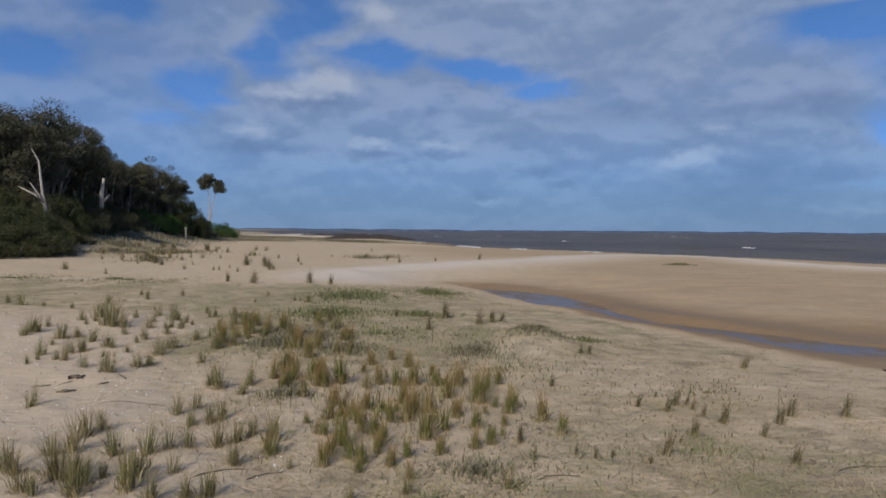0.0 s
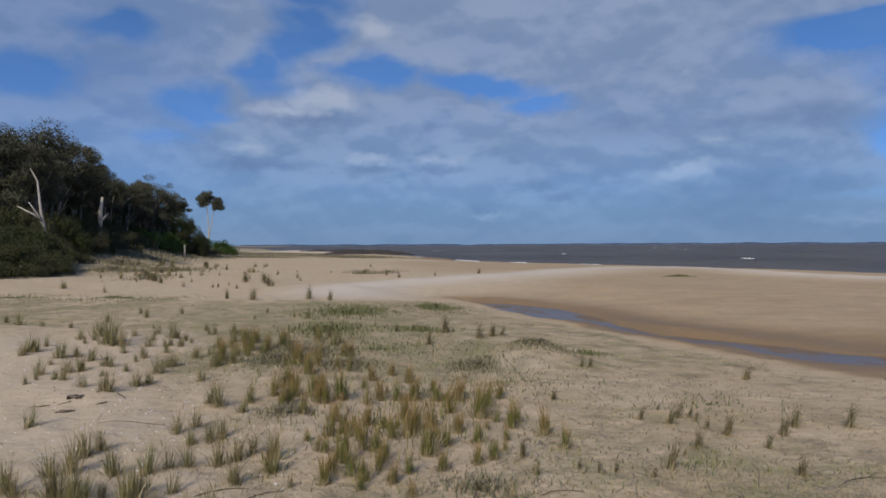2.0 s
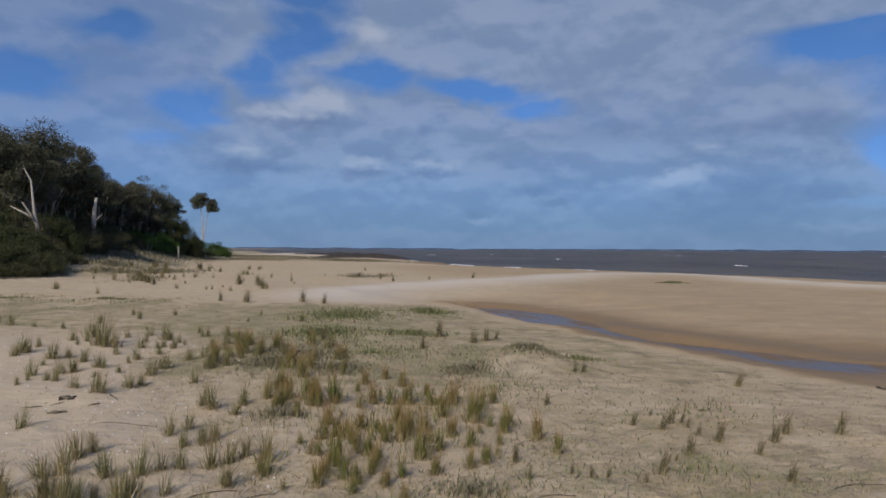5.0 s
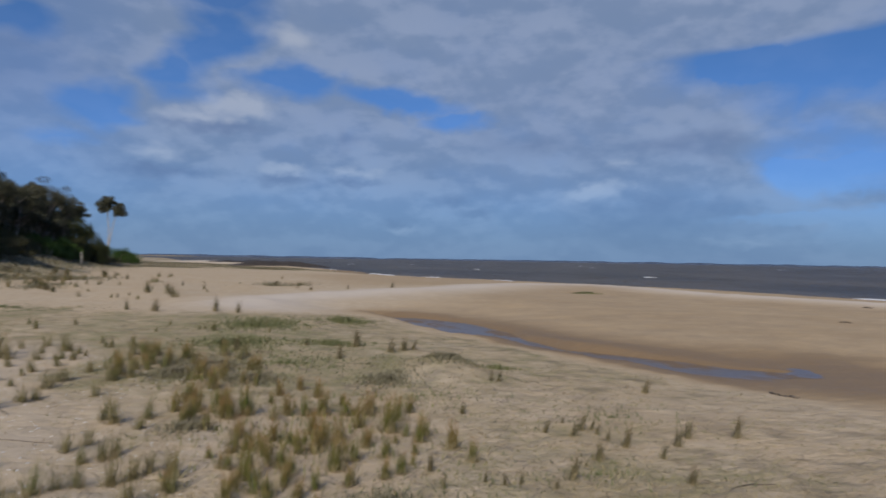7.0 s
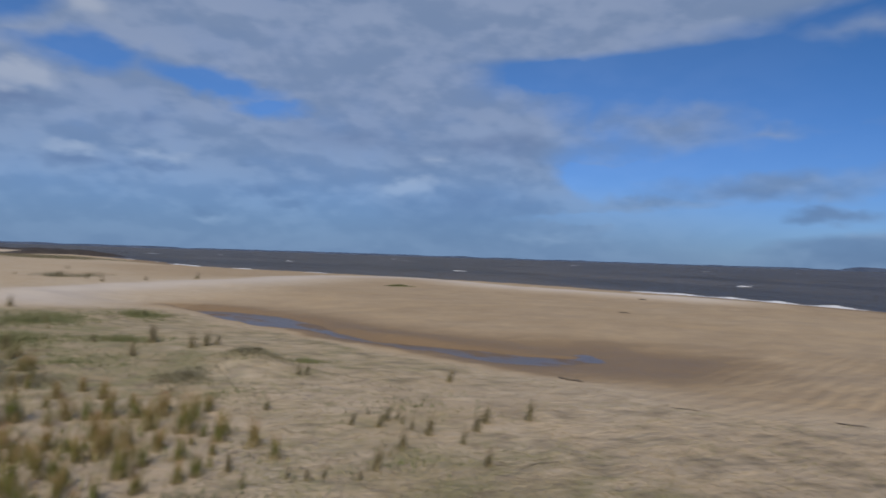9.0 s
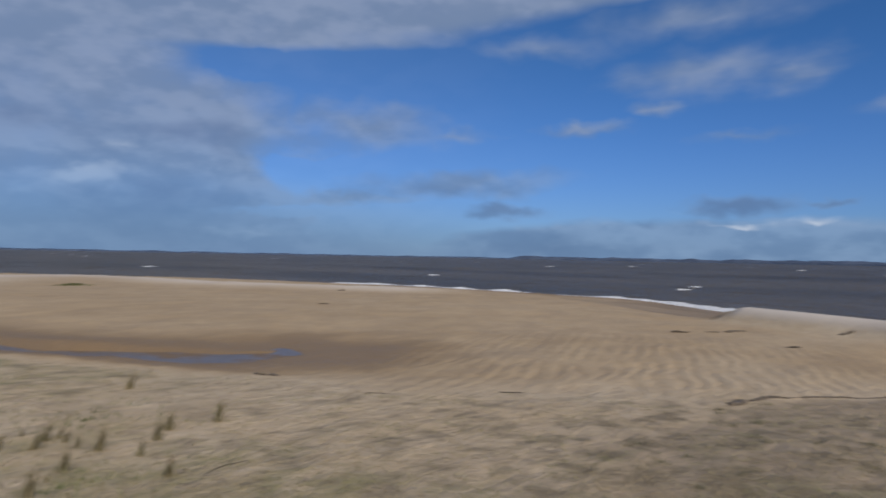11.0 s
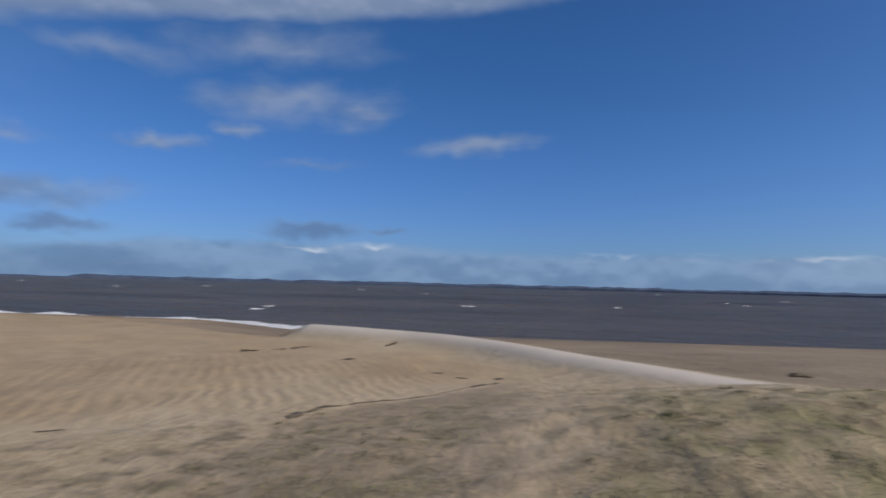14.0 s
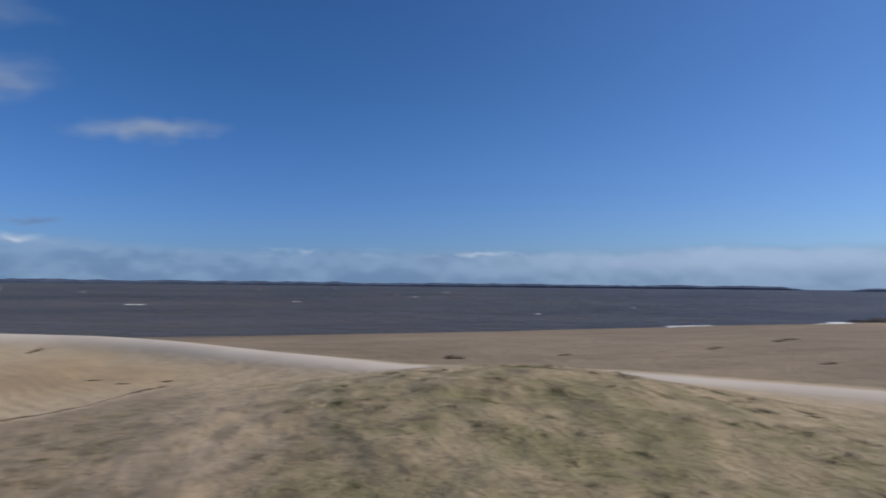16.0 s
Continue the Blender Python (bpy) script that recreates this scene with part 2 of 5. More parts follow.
def ground_material():
    mat, k, s, p = material("beach_ground")
    grass, wet, pale, litter = k.attr("grass"), k.attr("wet"), k.attr("pale"), k.attr("litter")
    silt, ripple = k.attr("silt"), k.attr("ripple")
    big = k.noise(p, 0.35, 5, 0.6)
    row = k.node("ShaderNodeVectorMath")
    row.operation = "DOT_PRODUCT"
    k.put(row.inputs[0], p)
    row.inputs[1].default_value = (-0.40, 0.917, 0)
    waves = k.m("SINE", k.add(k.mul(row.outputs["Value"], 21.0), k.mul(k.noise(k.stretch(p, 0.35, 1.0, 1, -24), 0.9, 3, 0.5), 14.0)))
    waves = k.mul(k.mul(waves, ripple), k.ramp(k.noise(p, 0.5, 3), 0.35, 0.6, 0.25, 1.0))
    mid = k.noise(p, 2.6, 5, 0.62, 0.4)
    grain = k.noise(p, 55.0, 3, 0.7)
    grit = k.noise(p, 190.0, 2, 0.7)
    combed = k.noise(k.stretch(p, 0.9, 1.9, 1, 12), 1.7, 4, 0.55, 0.6)
    blotch = k.noise(p, 3.1, 3, 0.5, 0.3)
    dry = k.mix(k.ramp(mid, 0.3, 0.7), (0.42, 0.328, 0.222), (0.50, 0.402, 0.282))
    dry = k.mix(k.mul(k.ramp(big, 0.40, 0.62), 0.5), dry, (0.44, 0.33, 0.205))
    dry = k.mix(k.mul(k.ramp(grain, 0.55, 0.72), 0.25), dry, (0.28, 0.215, 0.155))
    dry = k.mix(k.mul(k.ramp(grit, 0.64, 0.72), 0.5), dry, (0.72, 0.66, 0.58))
    damp = k.mix(k.m("SUBTRACT", k.ramp(k.add(k.mul(k.noise(k.stretch(p, 0.7, 1.3, 1, -35), 0.8, 6, 0.65), 0.7), k.mul(mid, 0.3)), 0.3, 0.68, 0.0, 1.0), k.ramp(wet, 0.45, 1.1, 0.0, 0.85), clamp=True), (0.220, 0.148, 0.080), (0.400, 0.280, 0.150))
    col = k.mix(k.m("MINIMUM", k.add(wet, k.mul(k.mul(wet, k.m("SUBTRACT", 1.0, wet)), k.mul(k.add(mid, -0.5), 2.0))), 1.0), dry, damp)
    col = k.mix(k.mul(k.ramp(grit, 0.66, 0.73), 0.45), col, (0.62, 0.54, 0.44))
    # shade of the ripple troughs painted into the colour, besides the bump below
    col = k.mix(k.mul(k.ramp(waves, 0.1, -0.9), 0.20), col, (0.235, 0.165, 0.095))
    col = k.mix(k.mul(silt, 0.9), col, k.mix(k.ramp(k.noise(k.stretch(p, 1.2, 0.35, 1, 8), 0.6, 5, 0.6), 0.35, 0.65), (0.160, 0.122, 0.087), (0.230, 0.176, 0.128)))
    mat_cover = k.ramp(k.add(grass, k.mul(k.add(k.add(k.mul(combed, 0.6), k.mul(blotch, 0.4)), -0.5), 1.9)), 0.35, 0.95)
    green = k.mix(k.ramp(k.noise(p, 1.3, 4, 0.6, 0.3), 0.38, 0.60), (0.215, 0.200, 0.100), (0.330, 0.270, 0.165))
    green = k.mix(k.ramp(blotch, 0.54, 0.70), green, (0.195, 0.160, 0.102))
    col = k.mix(k.mul(mat_cover, 0.82), col, green)
    dark = k.mul(litter, k.ramp(k.add(k.mul(combed, 0.25), k.add(k.mul(blotch, 0.45), k.mul(mid, 0.3))), 0.44, 0.62))
    col = k.mix(k.mul(dark, 0.52), col, (0.190, 0.150, 0.100))
    col = k.mix(pale, col, k.mix(k.ramp(big, 0.3, 0.7), (0.53, 0.46, 0.39), (0.60, 0.53, 0.45)))
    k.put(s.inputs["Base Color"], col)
    k.put(s.inputs["Roughness"], k.ramp(wet, 0.75, 1.0, 0.95, 0.6))
    s.inputs["Specular IOR Level"].default_value = 0.2
    rippled = k.noise(k.stretch(p, 1.0, 3.0, 1, -25), 1.6, 4, 0.55, 0.8)
    relief = k.add(k.mul(k.noise(p, 5.0, 4, 0.55, 0.3), 1.0), k.add(k.mul(mid, 1.0), k.mul(k.mul(k.noise(p, 16.0, 3, 0.6, 0.4), k.add(grass, 0.35)), 0.55)))
    relief = k.add(relief, k.add(k.mul(k.mul(grass, combed), 0.8), k.add(k.mul(rippled, 1.3), k.mul(waves, 0.36))))
    relief = k.mul(relief, k.mul(k.m("SUBTRACT", 1.0, k.mul(pale, 0.93)), k.m("SUBTRACT", 1.0, k.mul(wet, 0.5))))
    k.put(s.inputs["Normal"], k.bump(relief, 0.5, 0.06))
    return mat


def sea_material():
    mat, k, s, p = material("rough_sea")
    chop = k.noise(k.stretch(p, 1.0, 0.45, 1, -35), 1.4, 5, 0.62, 0.4)
    ripple = k.noise(k.stretch(p, 1.0, 0.5, 1, -35), 0.30, 6, 0.6, 0.4)
    far = k.noise(k.stretch(p, 1.0, 0.35, 1, -35), 0.035, 5, 0.6)
    col = k.mix(k.ramp(far, 0.35, 0.65), (0.060, 0.054, 0.046), (0.108, 0.094, 0.078))
    k.put(s.inputs["Base Color"], col)
    s.inputs["Roughness"].default_value = 0.42
    s.inputs["IOR"].default_value = 1.33
    s.inputs["Specular IOR Level"].default_value = 0.16
    k.put(s.inputs["Normal"], k.bump(k.add(k.mul(ripple, 1.0), k.mul(chop, 0.35)), 1.0, 1.1))
    return mat


def pool_material():
    """Thin water over brown sand: smooth open patches among silty, wind-ruffled ones."""
    mat, k, s, p = material("shallow_pool_water")
    shoal = k.ramp(k.add(k.mul(k.noise(k.stretch(p, 1.2, 0.6, 1, -40), 0.75, 5, 0.6, 0.4), 0.8), k.mul(k.noise(p, 3.0, 4, 0.6), 0.2)), 0.49, 0.66)
    k.put(s.inputs["Base Color"], k.mix(shoal, (0.120, 0.096, 0.086), (0.190, 0.128, 0.074)))
    k.put(s.inputs["Specular IOR Level"], k.ramp(shoal, 0.0, 1.0, 0.38, 0.10))
    k.put(s.inputs["Roughness"], k.ramp(shoal, 0.0, 1.0, 0.28, 0.5))
    s.inputs["IOR"].default_value = 1.33
    k.put(s.inputs["Normal"], k.bump(k.noise(k.stretch(p, 1, 0.5, 1, -35), 9.0, 4, 0.6), 0.7, 0.03))
    return mat


def foam_material():
    mat, k, s, p = material("sea_foam")
    k.put(s.inputs["Base Color"], k.mix(k.ramp(k.noise(p, 4.0, 5, 0.65), 0.3, 0.7), (0.58, 0.58, 0.58), (0.85, 0.85, 0.84)))
    s.inputs["Roughness"].default_value = 0.8
    k.put(s.inputs["Normal"], k.bump(k.noise(p, 9.0, 5, 0.65), 0.8, 0.06))
    return mat


def blade_material(name, low, high, tip, patchy=False):
    mat, k, s, p = material(name)
    geo = k.node("ShaderNodeNewGeometry").outputs["Random Per Island"]
    own = k.node("ShaderNodeObjectInfo").outputs["Random"]
    col = k.mix(geo, low, high)
    if patchy:
        col = k.mix(k.ramp(k.noise(p, 1.3, 4, 0.6, 0.3), 0.38, 0.60, 0.0, 0.9), col, tip)
        col = k.mix(k.ramp(k.noise(p, 3.1, 3, 0.5, 0.3), 0.54, 0.68, 0.0, 0.6), col, (0.19, 0.150, 0.095))
    col = k.mix(k.mul(own, 0.35), col, tip)
    col = k.mix(k.ramp(k.attr("along"), 0.45, 1.0, 0.0, 0.75), col, tip)
    k.put(s.inputs["Base Color"], col)
    s.inputs["Roughness"].default_value = 0.65
    s.inputs["Specular IOR Level"].default_value = 0.25
    return mat


def leaf_material(name, a, b, c):
    mat, k, s, p = material(name)
    geo = k.node("ShaderNodeNewGeometry").outputs["Random Per Island"]
    own = k.node("ShaderNodeObjectInfo").outputs["Random"]
    col = k.mix(geo, a, b)
    col = k.mix(k.ramp(k.noise(p, 0.9, 3), 0.4, 0.65, 0.0, 0.7), col, c)
    col = k.mix(k.mul(own, 0.35), col, a)
    k.put(s.inputs["Base Color"], col)
    s.inputs["Roughness"].default_value = 0.6
    s.inputs["Specular IOR Level"].default_value = 0.12
    return mat


def wood_material(name, a, b, scale=3.0):
    mat, k, s, p = material(name)
    stripe = k.noise(k.stretch(p, 1, 1, 0.18), scale, 6, 0.65, 0.6)
    col = k.mix(k.ramp(stripe, 0.32, 0.68), a, b)
    k.put(s.inputs["Base Color"], col)
    s.inputs["Roughness"].default_value = 0.85
    k.put(s.inputs["Normal"], k.bump(stripe, 0.7, 0.03))
    return mat


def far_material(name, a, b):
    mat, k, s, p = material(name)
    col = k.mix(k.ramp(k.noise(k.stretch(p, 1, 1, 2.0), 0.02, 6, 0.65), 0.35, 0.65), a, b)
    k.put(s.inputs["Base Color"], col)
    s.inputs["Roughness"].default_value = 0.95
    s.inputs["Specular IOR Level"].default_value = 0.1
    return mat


GROUND, WATER, POOL, FOAM = ground_material(), sea_material(), pool_material(), foam_material()
GREEN_BLADE = blade_material("green_rush_blades", (0.084, 0.096, 0.032), (0.162, 0.160, 0.060), (0.27, 0.180, 0.095))
GOLD_BLADE = blade_material("golden_rush_blades", (0.088, 0.116, 0.028), (0.175, 0.180, 0.050), (0.330, 0.155, 0.075))
DARK_BLADE = blade_material("dark_rush_blades", (0.050, 0.054, 0.024), (0.105, 0.095, 0.042), (0.165, 0.110, 0.058))
MAT_BLADE = blade_material("short_grass_blades", (0.150, 0.160, 0.050), (0.270, 0.250, 0.110), (0.38, 0.300, 0.18), True)
HERB_BLADE = blade_material("green_herb_mat", (0.080, 0.098, 0.036), (0.150, 0.160, 0.066), (0.21, 0.195, 0.100))
STRAW_BLADE = blade_material("straw_blades", (0.20, 0.165, 0.085), (0.34, 0.285, 0.165), (0.42, 0.345, 0.205))
GREY_BLADE = blade_material("grey_green_herb", (0.105, 0.105, 0.058), (0.185, 0.170, 0.105), (0.26, 0.22, 0.15))
LEAF = leaf_material("tea_tree_leaves", (0.050, 0.054, 0.034), (0.090, 0.090, 0.057), (0.112, 0.106, 0.072))
BUSH_LEAF = leaf_material("coast_shrub_leaves", (0.028, 0.036, 0.013), (0.054, 0.062, 0.023), (0.072, 0.070, 0.031))
OLIVE_LEAF = leaf_material("olive_shrub_leaves", (0.034, 0.038, 0.017), (0.076, 0.076, 0.034), (0.104, 0.092, 0.052))
BRIGHT_LEAF = leaf_material("green_shrub_leaves", (0.030, 0.062, 0.014), (0.066, 0.112, 0.025), (0.050, 0.082, 0.020))
BARK = wood_material("grey_bark", (0.12, 0.105, 0.088), (0.38, 0.34, 0.295))
DEAD_WOOD = wood_material("bleached_dead_wood", (0.26, 0.23, 0.19), (0.48, 0.44, 0.385))
WRACK = wood_material("dark_wrack", (0.060, 0.047, 0.035), (0.165, 0.128, 0.092), 9.0)
# distance haze over the dark woods is put into this blue-grey base colour
HAZED_LAND = far_material("hazed_wooded_land", (0.055, 0.074, 0.118), (0.088, 0.112, 0.165))
PEAT = wood_material("dark_wet_peat", (0.018, 0.014, 0.012), (0.05, 0.04, 0.034), 1.4)


# ---- numbers for the lie of the land ----
def lattice(ix, iy, seed):
    h = (ix.astype(np.int64) * 374761393 + iy.astype(np.int64) * 668265263 + seed * 1274126177) & 0x7FFFFFFF
    h = ((h ^ (h >> 13)) * 1103515245) & 0x7FFFFFFF
    return ((h ^ (h >> 16)) & 0xFFFF) / 65535.0


def rough(x, y, size, seed=0, octaves=4, keep=0.5):
    """Smooth fractal noise about 0, from -1 to 1; size is the width of its largest lumps."""
    total, gain, norm = np.zeros_like(x, dtype=float), 1.0, 0.0
    for o in range(octaves):
        u, v = x / size + 17.3 * o, y / size - 9.1 * o
        iu, iv = np.floor(u), np.floor(v)
        fu, fv = u - iu, v - iv
        fu, fv = fu * fu * (3 - 2 * fu), fv * fv * (3 - 2 * fv)
        q = [lattice(iu + i, iv + j, seed + o) for j in (0, 1) for i in (0, 1)]
        total += gain * ((q[0] * (1 - fu) + q[1] * fu) * (1 - fv) + (q[2] * (1 - fu) + q[3] * fu) * fv - 0.5) * 2
        norm += gain
        gain, size = gain * keep, size / 2
    return total / norm


def step(v, a, b):
    t = np.clip((v - a) / (b - a), 0, 1)
    return t * t * (3 - 2 * t)


def smooth_line(points, n=10):
    """A Catmull-Rom curve through the points."""
    p = np.array(points, dtype=float)
    p = np.vstack([2 * p[0] - p[1], p, 2 * p[-1] - p[-2]])
    out = []
    for i in range(1, len(p) - 2):
        for t in np.linspace(0, 1, n, endpoint=False):
            out.append(0.5 * (2 * p[i] + (p[i + 1] - p[i - 1]) * t + (2 * p[i - 1] - 5 * p[i] + 4 * p[i + 1] - p[i + 2]) * t ** 2
                              + (3 * p[i] - p[i - 1] - 3 * p[i + 1] + p[i + 2]) * t ** 3))
    out.append(p[-2])
    return np.array(out)


def from_line(x, y, line):
    """Distance to a line, the side (positive: left of its run), and how far along (0 to 1)."""
    best, side, along = np.full(x.shape, 1e9), np.zeros(x.shape), np.zeros(x.shape)
    for i in range(len(line) - 1):
        (ax, ay), (bx, by) = line[i], line[i + 1]
        dx, dy = bx - ax, by - ay
        t = np.clip(((x - ax) * dx + (y - ay) * dy) / (dx * dx + dy * dy + 1e-9), 0, 1)
        ex, ey = x - ax - t * dx, y - ay - t * dy
        d = np.sqrt(ex * ex + ey * ey)
        near = d < best
        best = np.where(near, d, best)
        side = np.where(near, dx * ey - dy * ex, side)
        along = np.where(near, (i + t) / (len(line) - 1), along)
    return best, np.sign(side), along


SHORE = smooth_line([(-900, 50), (-200, 42), (-47, 37.3), (-30, 35.9), (-14, 34.6), (0, 34.6), (9.6, 35.3), (16, 40), (20, 42.2), (25, 42.9), (31, 43.3),
                     (42, 43.2), (52, 39), (60, 34), (75, 23.4), (82, 18.5), (93, 13), (116, 6), (160, -3), (230, -28), (330, -75), (900, -420)])
CREEK = smooth_line([(1.6, 22.6), (2.7, 21.6), (3.5, 19.7), (4.05, 17.8), (4.45, 16.5), (5.05, 14.4), (5.7, 13.2), (6.5, 12.2), (6.95, 11.3), (7.8, 10.85), (8.4, 10.7)], 6)
BAR = smooth_line([(-2.4, 22.5), (-1.6, 26.6), (0.5, 28.9), (4.6, 32.2), (8.6, 38.1), (14.0, 44.5), (18.5, 46.5), (20.2, 43.5), (21, 38), (23, 32), (27, 26)], 6)
BERM = smooth_line([(25.0, 7.0), (23.4, 4.6), (22.0, 2.3), (19.8, 0.3), (16.2, -2.0), (14.0, -3.5), (12.6, -4.6), (11.1, -6.8), (9.3, -8.4), (7.4, -10.0), (3.0, -13.5), (-6.0, -21.0)], 6)


def inland(x, y):
    return np.interp(y, SHORE[:, 0], SHORE[:, 1]) - x


def ground_z(x, y):
    x, y = np.asarray(x, dtype=float), np.asarray(y, dtype=float)
    d = inland(x, y) + 0.8 * rough(x, y, 9, 3, 3)
    z = SEA + np.where(d < 0, 0.05 * np.maximum(d, -60), 0)
    z = z + 0.55 * step(d, 0, 14) + 0.25 * step(d, 12, 30) + 0.10 * step(d, 26, 36)
    # rise to the wooded bank
    left = step(-9 - 0.17 * y - x, 0, 8)
    z = z + left * np.interp(np.hypot(x, y), [0, 40, 48, 62, 75, 95, 130], [0.1, 0.12, 0.35, 1.5, 1.4, 0.9, 0.8])
    # shallow basin with the creek, and the sand bar beyond it
    dc, side, along = from_line(x, y, CREEK)
    z = z - 0.20 * np.exp(-(dc / 4.2) ** 2)
    wide = np.interp(along, [0, 0.12, 0.2, 0.36, 0.42, 0.6, 0.8, 0.9, 1], [0.3, 0.75, 1.0, 0.75, 0.36, 0.46, 0.54, 0.30, 0.24])
    z = z - np.interp(along, [0, 0.3, 0.45, 1], [0.22, 0.22, 0.15, 0.15]) * np.exp(-(dc / wide) ** 4)
    z = z + 0.06 * rough(x, y, 1.1, 93, 3) * np.exp(-(dc / 1.1) ** 2)
    db, _, _ = from_line(x, y, BAR)
    z = z + 0.16 * np.exp(-(db / 5.0) ** 2) + 0.08 * np.exp(-(db / 1.6) ** 2)
    # pale berm along the beach, grassy rise beside it, a hummock by the creek
    dr, sr, _ = from_line(x, y, BERM)
    z = z + 0.66 * np.exp(-((x - 8.5) / 3.5) ** 2 - ((y + 4.1) / 3.6) ** 2)
    ridge = np.exp(-(dr / np.where(sr > 0, 1.7, 0.75)) ** 2)
    z = z * (1 - ridge) + ridge * (0.10 + 0.03 * rough(x, y, 4, 13, 2))
    z = z + 0.24 * np.exp(-((x - 1.75) / 0.8) ** 2 - ((y - 9.9) / 0.75) ** 2)
    # low sand bank far along the beach
    z = z + 0.75 * np.exp(-((x + 27) / 13) ** 2 - ((y - 178) / 9) ** 2) + 0.35 * np.exp(-((x + 6) / 12) ** 2 - ((y - 128) / 6) ** 2)
    # wind ripples on the open flat
    z = z + 0.014 * rough(0.8 * x - 0.6 * y, (0.6 * x + 0.8 * y) * 0.22, 0.75, 97, 2) * step(x, 6.5, 9) * step(26 - x, 0, 8) * step(d, 8, 14) * step(22 - y, 0, 8)
    # unevenness
    r = np.hypot(x, y)
    land = step(d, -1, 6)
    hump = np.exp(-((x - 7.0) / 4.2) ** 2 - ((y + 3.4) / 4.6) ** 2)
    z = z + 0.11 * rough(x, y, 2.4, 57, 3) * step(4 - x, 0, 6) * step(r, 15, 24) * step(75 - r, 0, 20) * land
    z = z + hump * 0.09 * rough(x, y, 0.65, 83, 3) * step(dr, 0.8, 2.2)
    z = z + 0.035 * np.maximum(rough(x, y, 0.55, 91, 3), -0.2) * step(0.5 - x, 0, 2.0) * step(14 - r, 0, 5)
    z = z + land * (0.09 * rough(x, y, 7, 11, 3) * step(r, 1, 6) + 0.045 * rough(x, y, 1.3, 21, 3) + 0.020 * rough(x, y, 0.34, 31, 3) * step(30 - r, 0, 10)) * (1 - 0.9 * np.exp(-(dr / 1.3) ** 4))
    return z


def zone_masks(x, y):
    d = inland(x, y)
    dc, _, _ = from_line(x, y, CREEK)
    db, _, _ = from_line(x, y, BAR)
    dr, sr, _ = from_line(x, y, BERM)
    n = rough(x, y, 5, 41, 4)
    n2 = rough(x, y, 1.6, 51, 4)
    edge = np.interp(x, [-40, -12, -5, -2, 0.5, 1.8, 3, 4.2, 4.9, 5.4, 5.9, 6.3, 6.8, 8.2, 9.7, 12, 20],
                     [27, 24, 20, 20.5, 21.5, 20, 17.0, 13.5, 12.1, 11.0, 9.6, 8.0, 6.4, 4.8, 2.6, 0.8, -2])    # far edge of the turf
    turf = step(edge + 1.1 * n2 + 4.0 * n * step(-x, 3, 7) - y, -0.9, 2.2)
    bare = step(-(x + 0.9 + 0.30 * (y - 4.5)) + 1.0 * n2 + 1.4 * n, -0.3, 1.6) * step(12.5 + 0.25 * (-x) - y + 1.2 * n2, 0, 2.5)              # bare sand with single tussocks
    bare = np.maximum(bare, 0.75 * np.exp(-((x + 0.1) / 1.5) ** 2 - ((y - 5.9) / 1.7) ** 2))
    mound = np.exp(-((x - 6.2) / 4.0) ** 2 - ((y + 3.6) / 4.6) ** 2)
    sandy = step(x - 2.2 + 0.35 * (y - 5), 0, 2.5)                                                                    # thinner turf toward the creek mouth
    grass = turf * (0.62 + 0.35 * n) * (1 - 0.85 * bare) * (1 - 0.55 * sandy * (1 - mound))
    grass = grass * (1 - 0.65 * step(-x, 2.5, 6) * step(0.1 - n2 - 0.6 * n, -0.25, 0.35))
    path = np.exp(-((y + 0.25 + 0.12 * (x - 6) + 0.35 * n2) / 0.62) ** 2) * step(x, 3.6, 5.0) * step(11.5 - x, 0, 2.5)                                # bare strip down the side of the rise
    grass = grass + 0.18 * turf * mound + 0.40 * turf * step(y, 7.5, 10) * (1 - bare)
    bank_cover = step(-7 - 0.17 * y - x, 0, 5) * step(y, 30, 42)
    far_turf = step(-x - 9 - 0.10 * (y - 20), 0, 9) * step(n + 0.3 * n2 + 0.25 * step(-x, 18, 34), 0.1, 0.5) * step(y, 22, 30)
    grass = np.clip(np.maximum(grass, np.maximum(0.8 * far_turf, bank_cover * (0.7 + 0.5 * n2))), 0, 1) * step(dr + 0.3 * n2, 0.6, 1.4) * (1 - 0.85 * path)
    dry_side = step(edge + 1.3 * n2 - y, -2.2, 1.6)
    wet = np.exp(-(dc / 1.0) ** 2) + 0.80 * np.exp(-(dc / 4.9) ** 2) * step(db, 2, 8) * (1 - dry_side)
    wet = wet + (0.22 + 0.12 * n2) * np.exp(-((x - 10.2) / 6.5) ** 2 - ((y - 10.2) / 4.2) ** 2) * (1 - dry_side)
    wet = wet + step(9 + 2.0 * n - d, 0, 8) * 0.85
    wet = wet + 0.58 * np.exp(-((x - 16.5) / 4.0) ** 4 - ((y - 1.8) / 3.6) ** 2) + 0.5 * step(46 - d, 0, 10) * step(y, 34, 44) * step(90 - y, 0, 20) * step(x + 6, 0, 8)
    flat_wet = 0.55 * step(d, 2, 8) * step(y, 1, 6) * (1 - dry_side) * step(46 - y, 0, 8) * step(x, 2, 7) * step(db, 1.5, 5)
    wet = np.clip(np.maximum(wet, flat_wet) + 0.12 * n * (1 - turf), 0, 1) * step(dr, 0.6, 2.0) * (1 - 0.8 * turf)
    pale = np.clip(0.8 * np.exp(-((x + 27) / 14) ** 2 - ((y - 178) / 10) ** 2) + np.exp(-(dr / np.where(sr > 0, 0.36, 0.56)) ** 4) * 0.97 + 0.78 * np.exp(-(db / 1.9) ** 2) + 0.22 * bare + 0.25 * np.exp(-((x - 1.3) / 0.55) ** 2 - ((y - 9.15) / 0.4) ** 2), 0, 1)
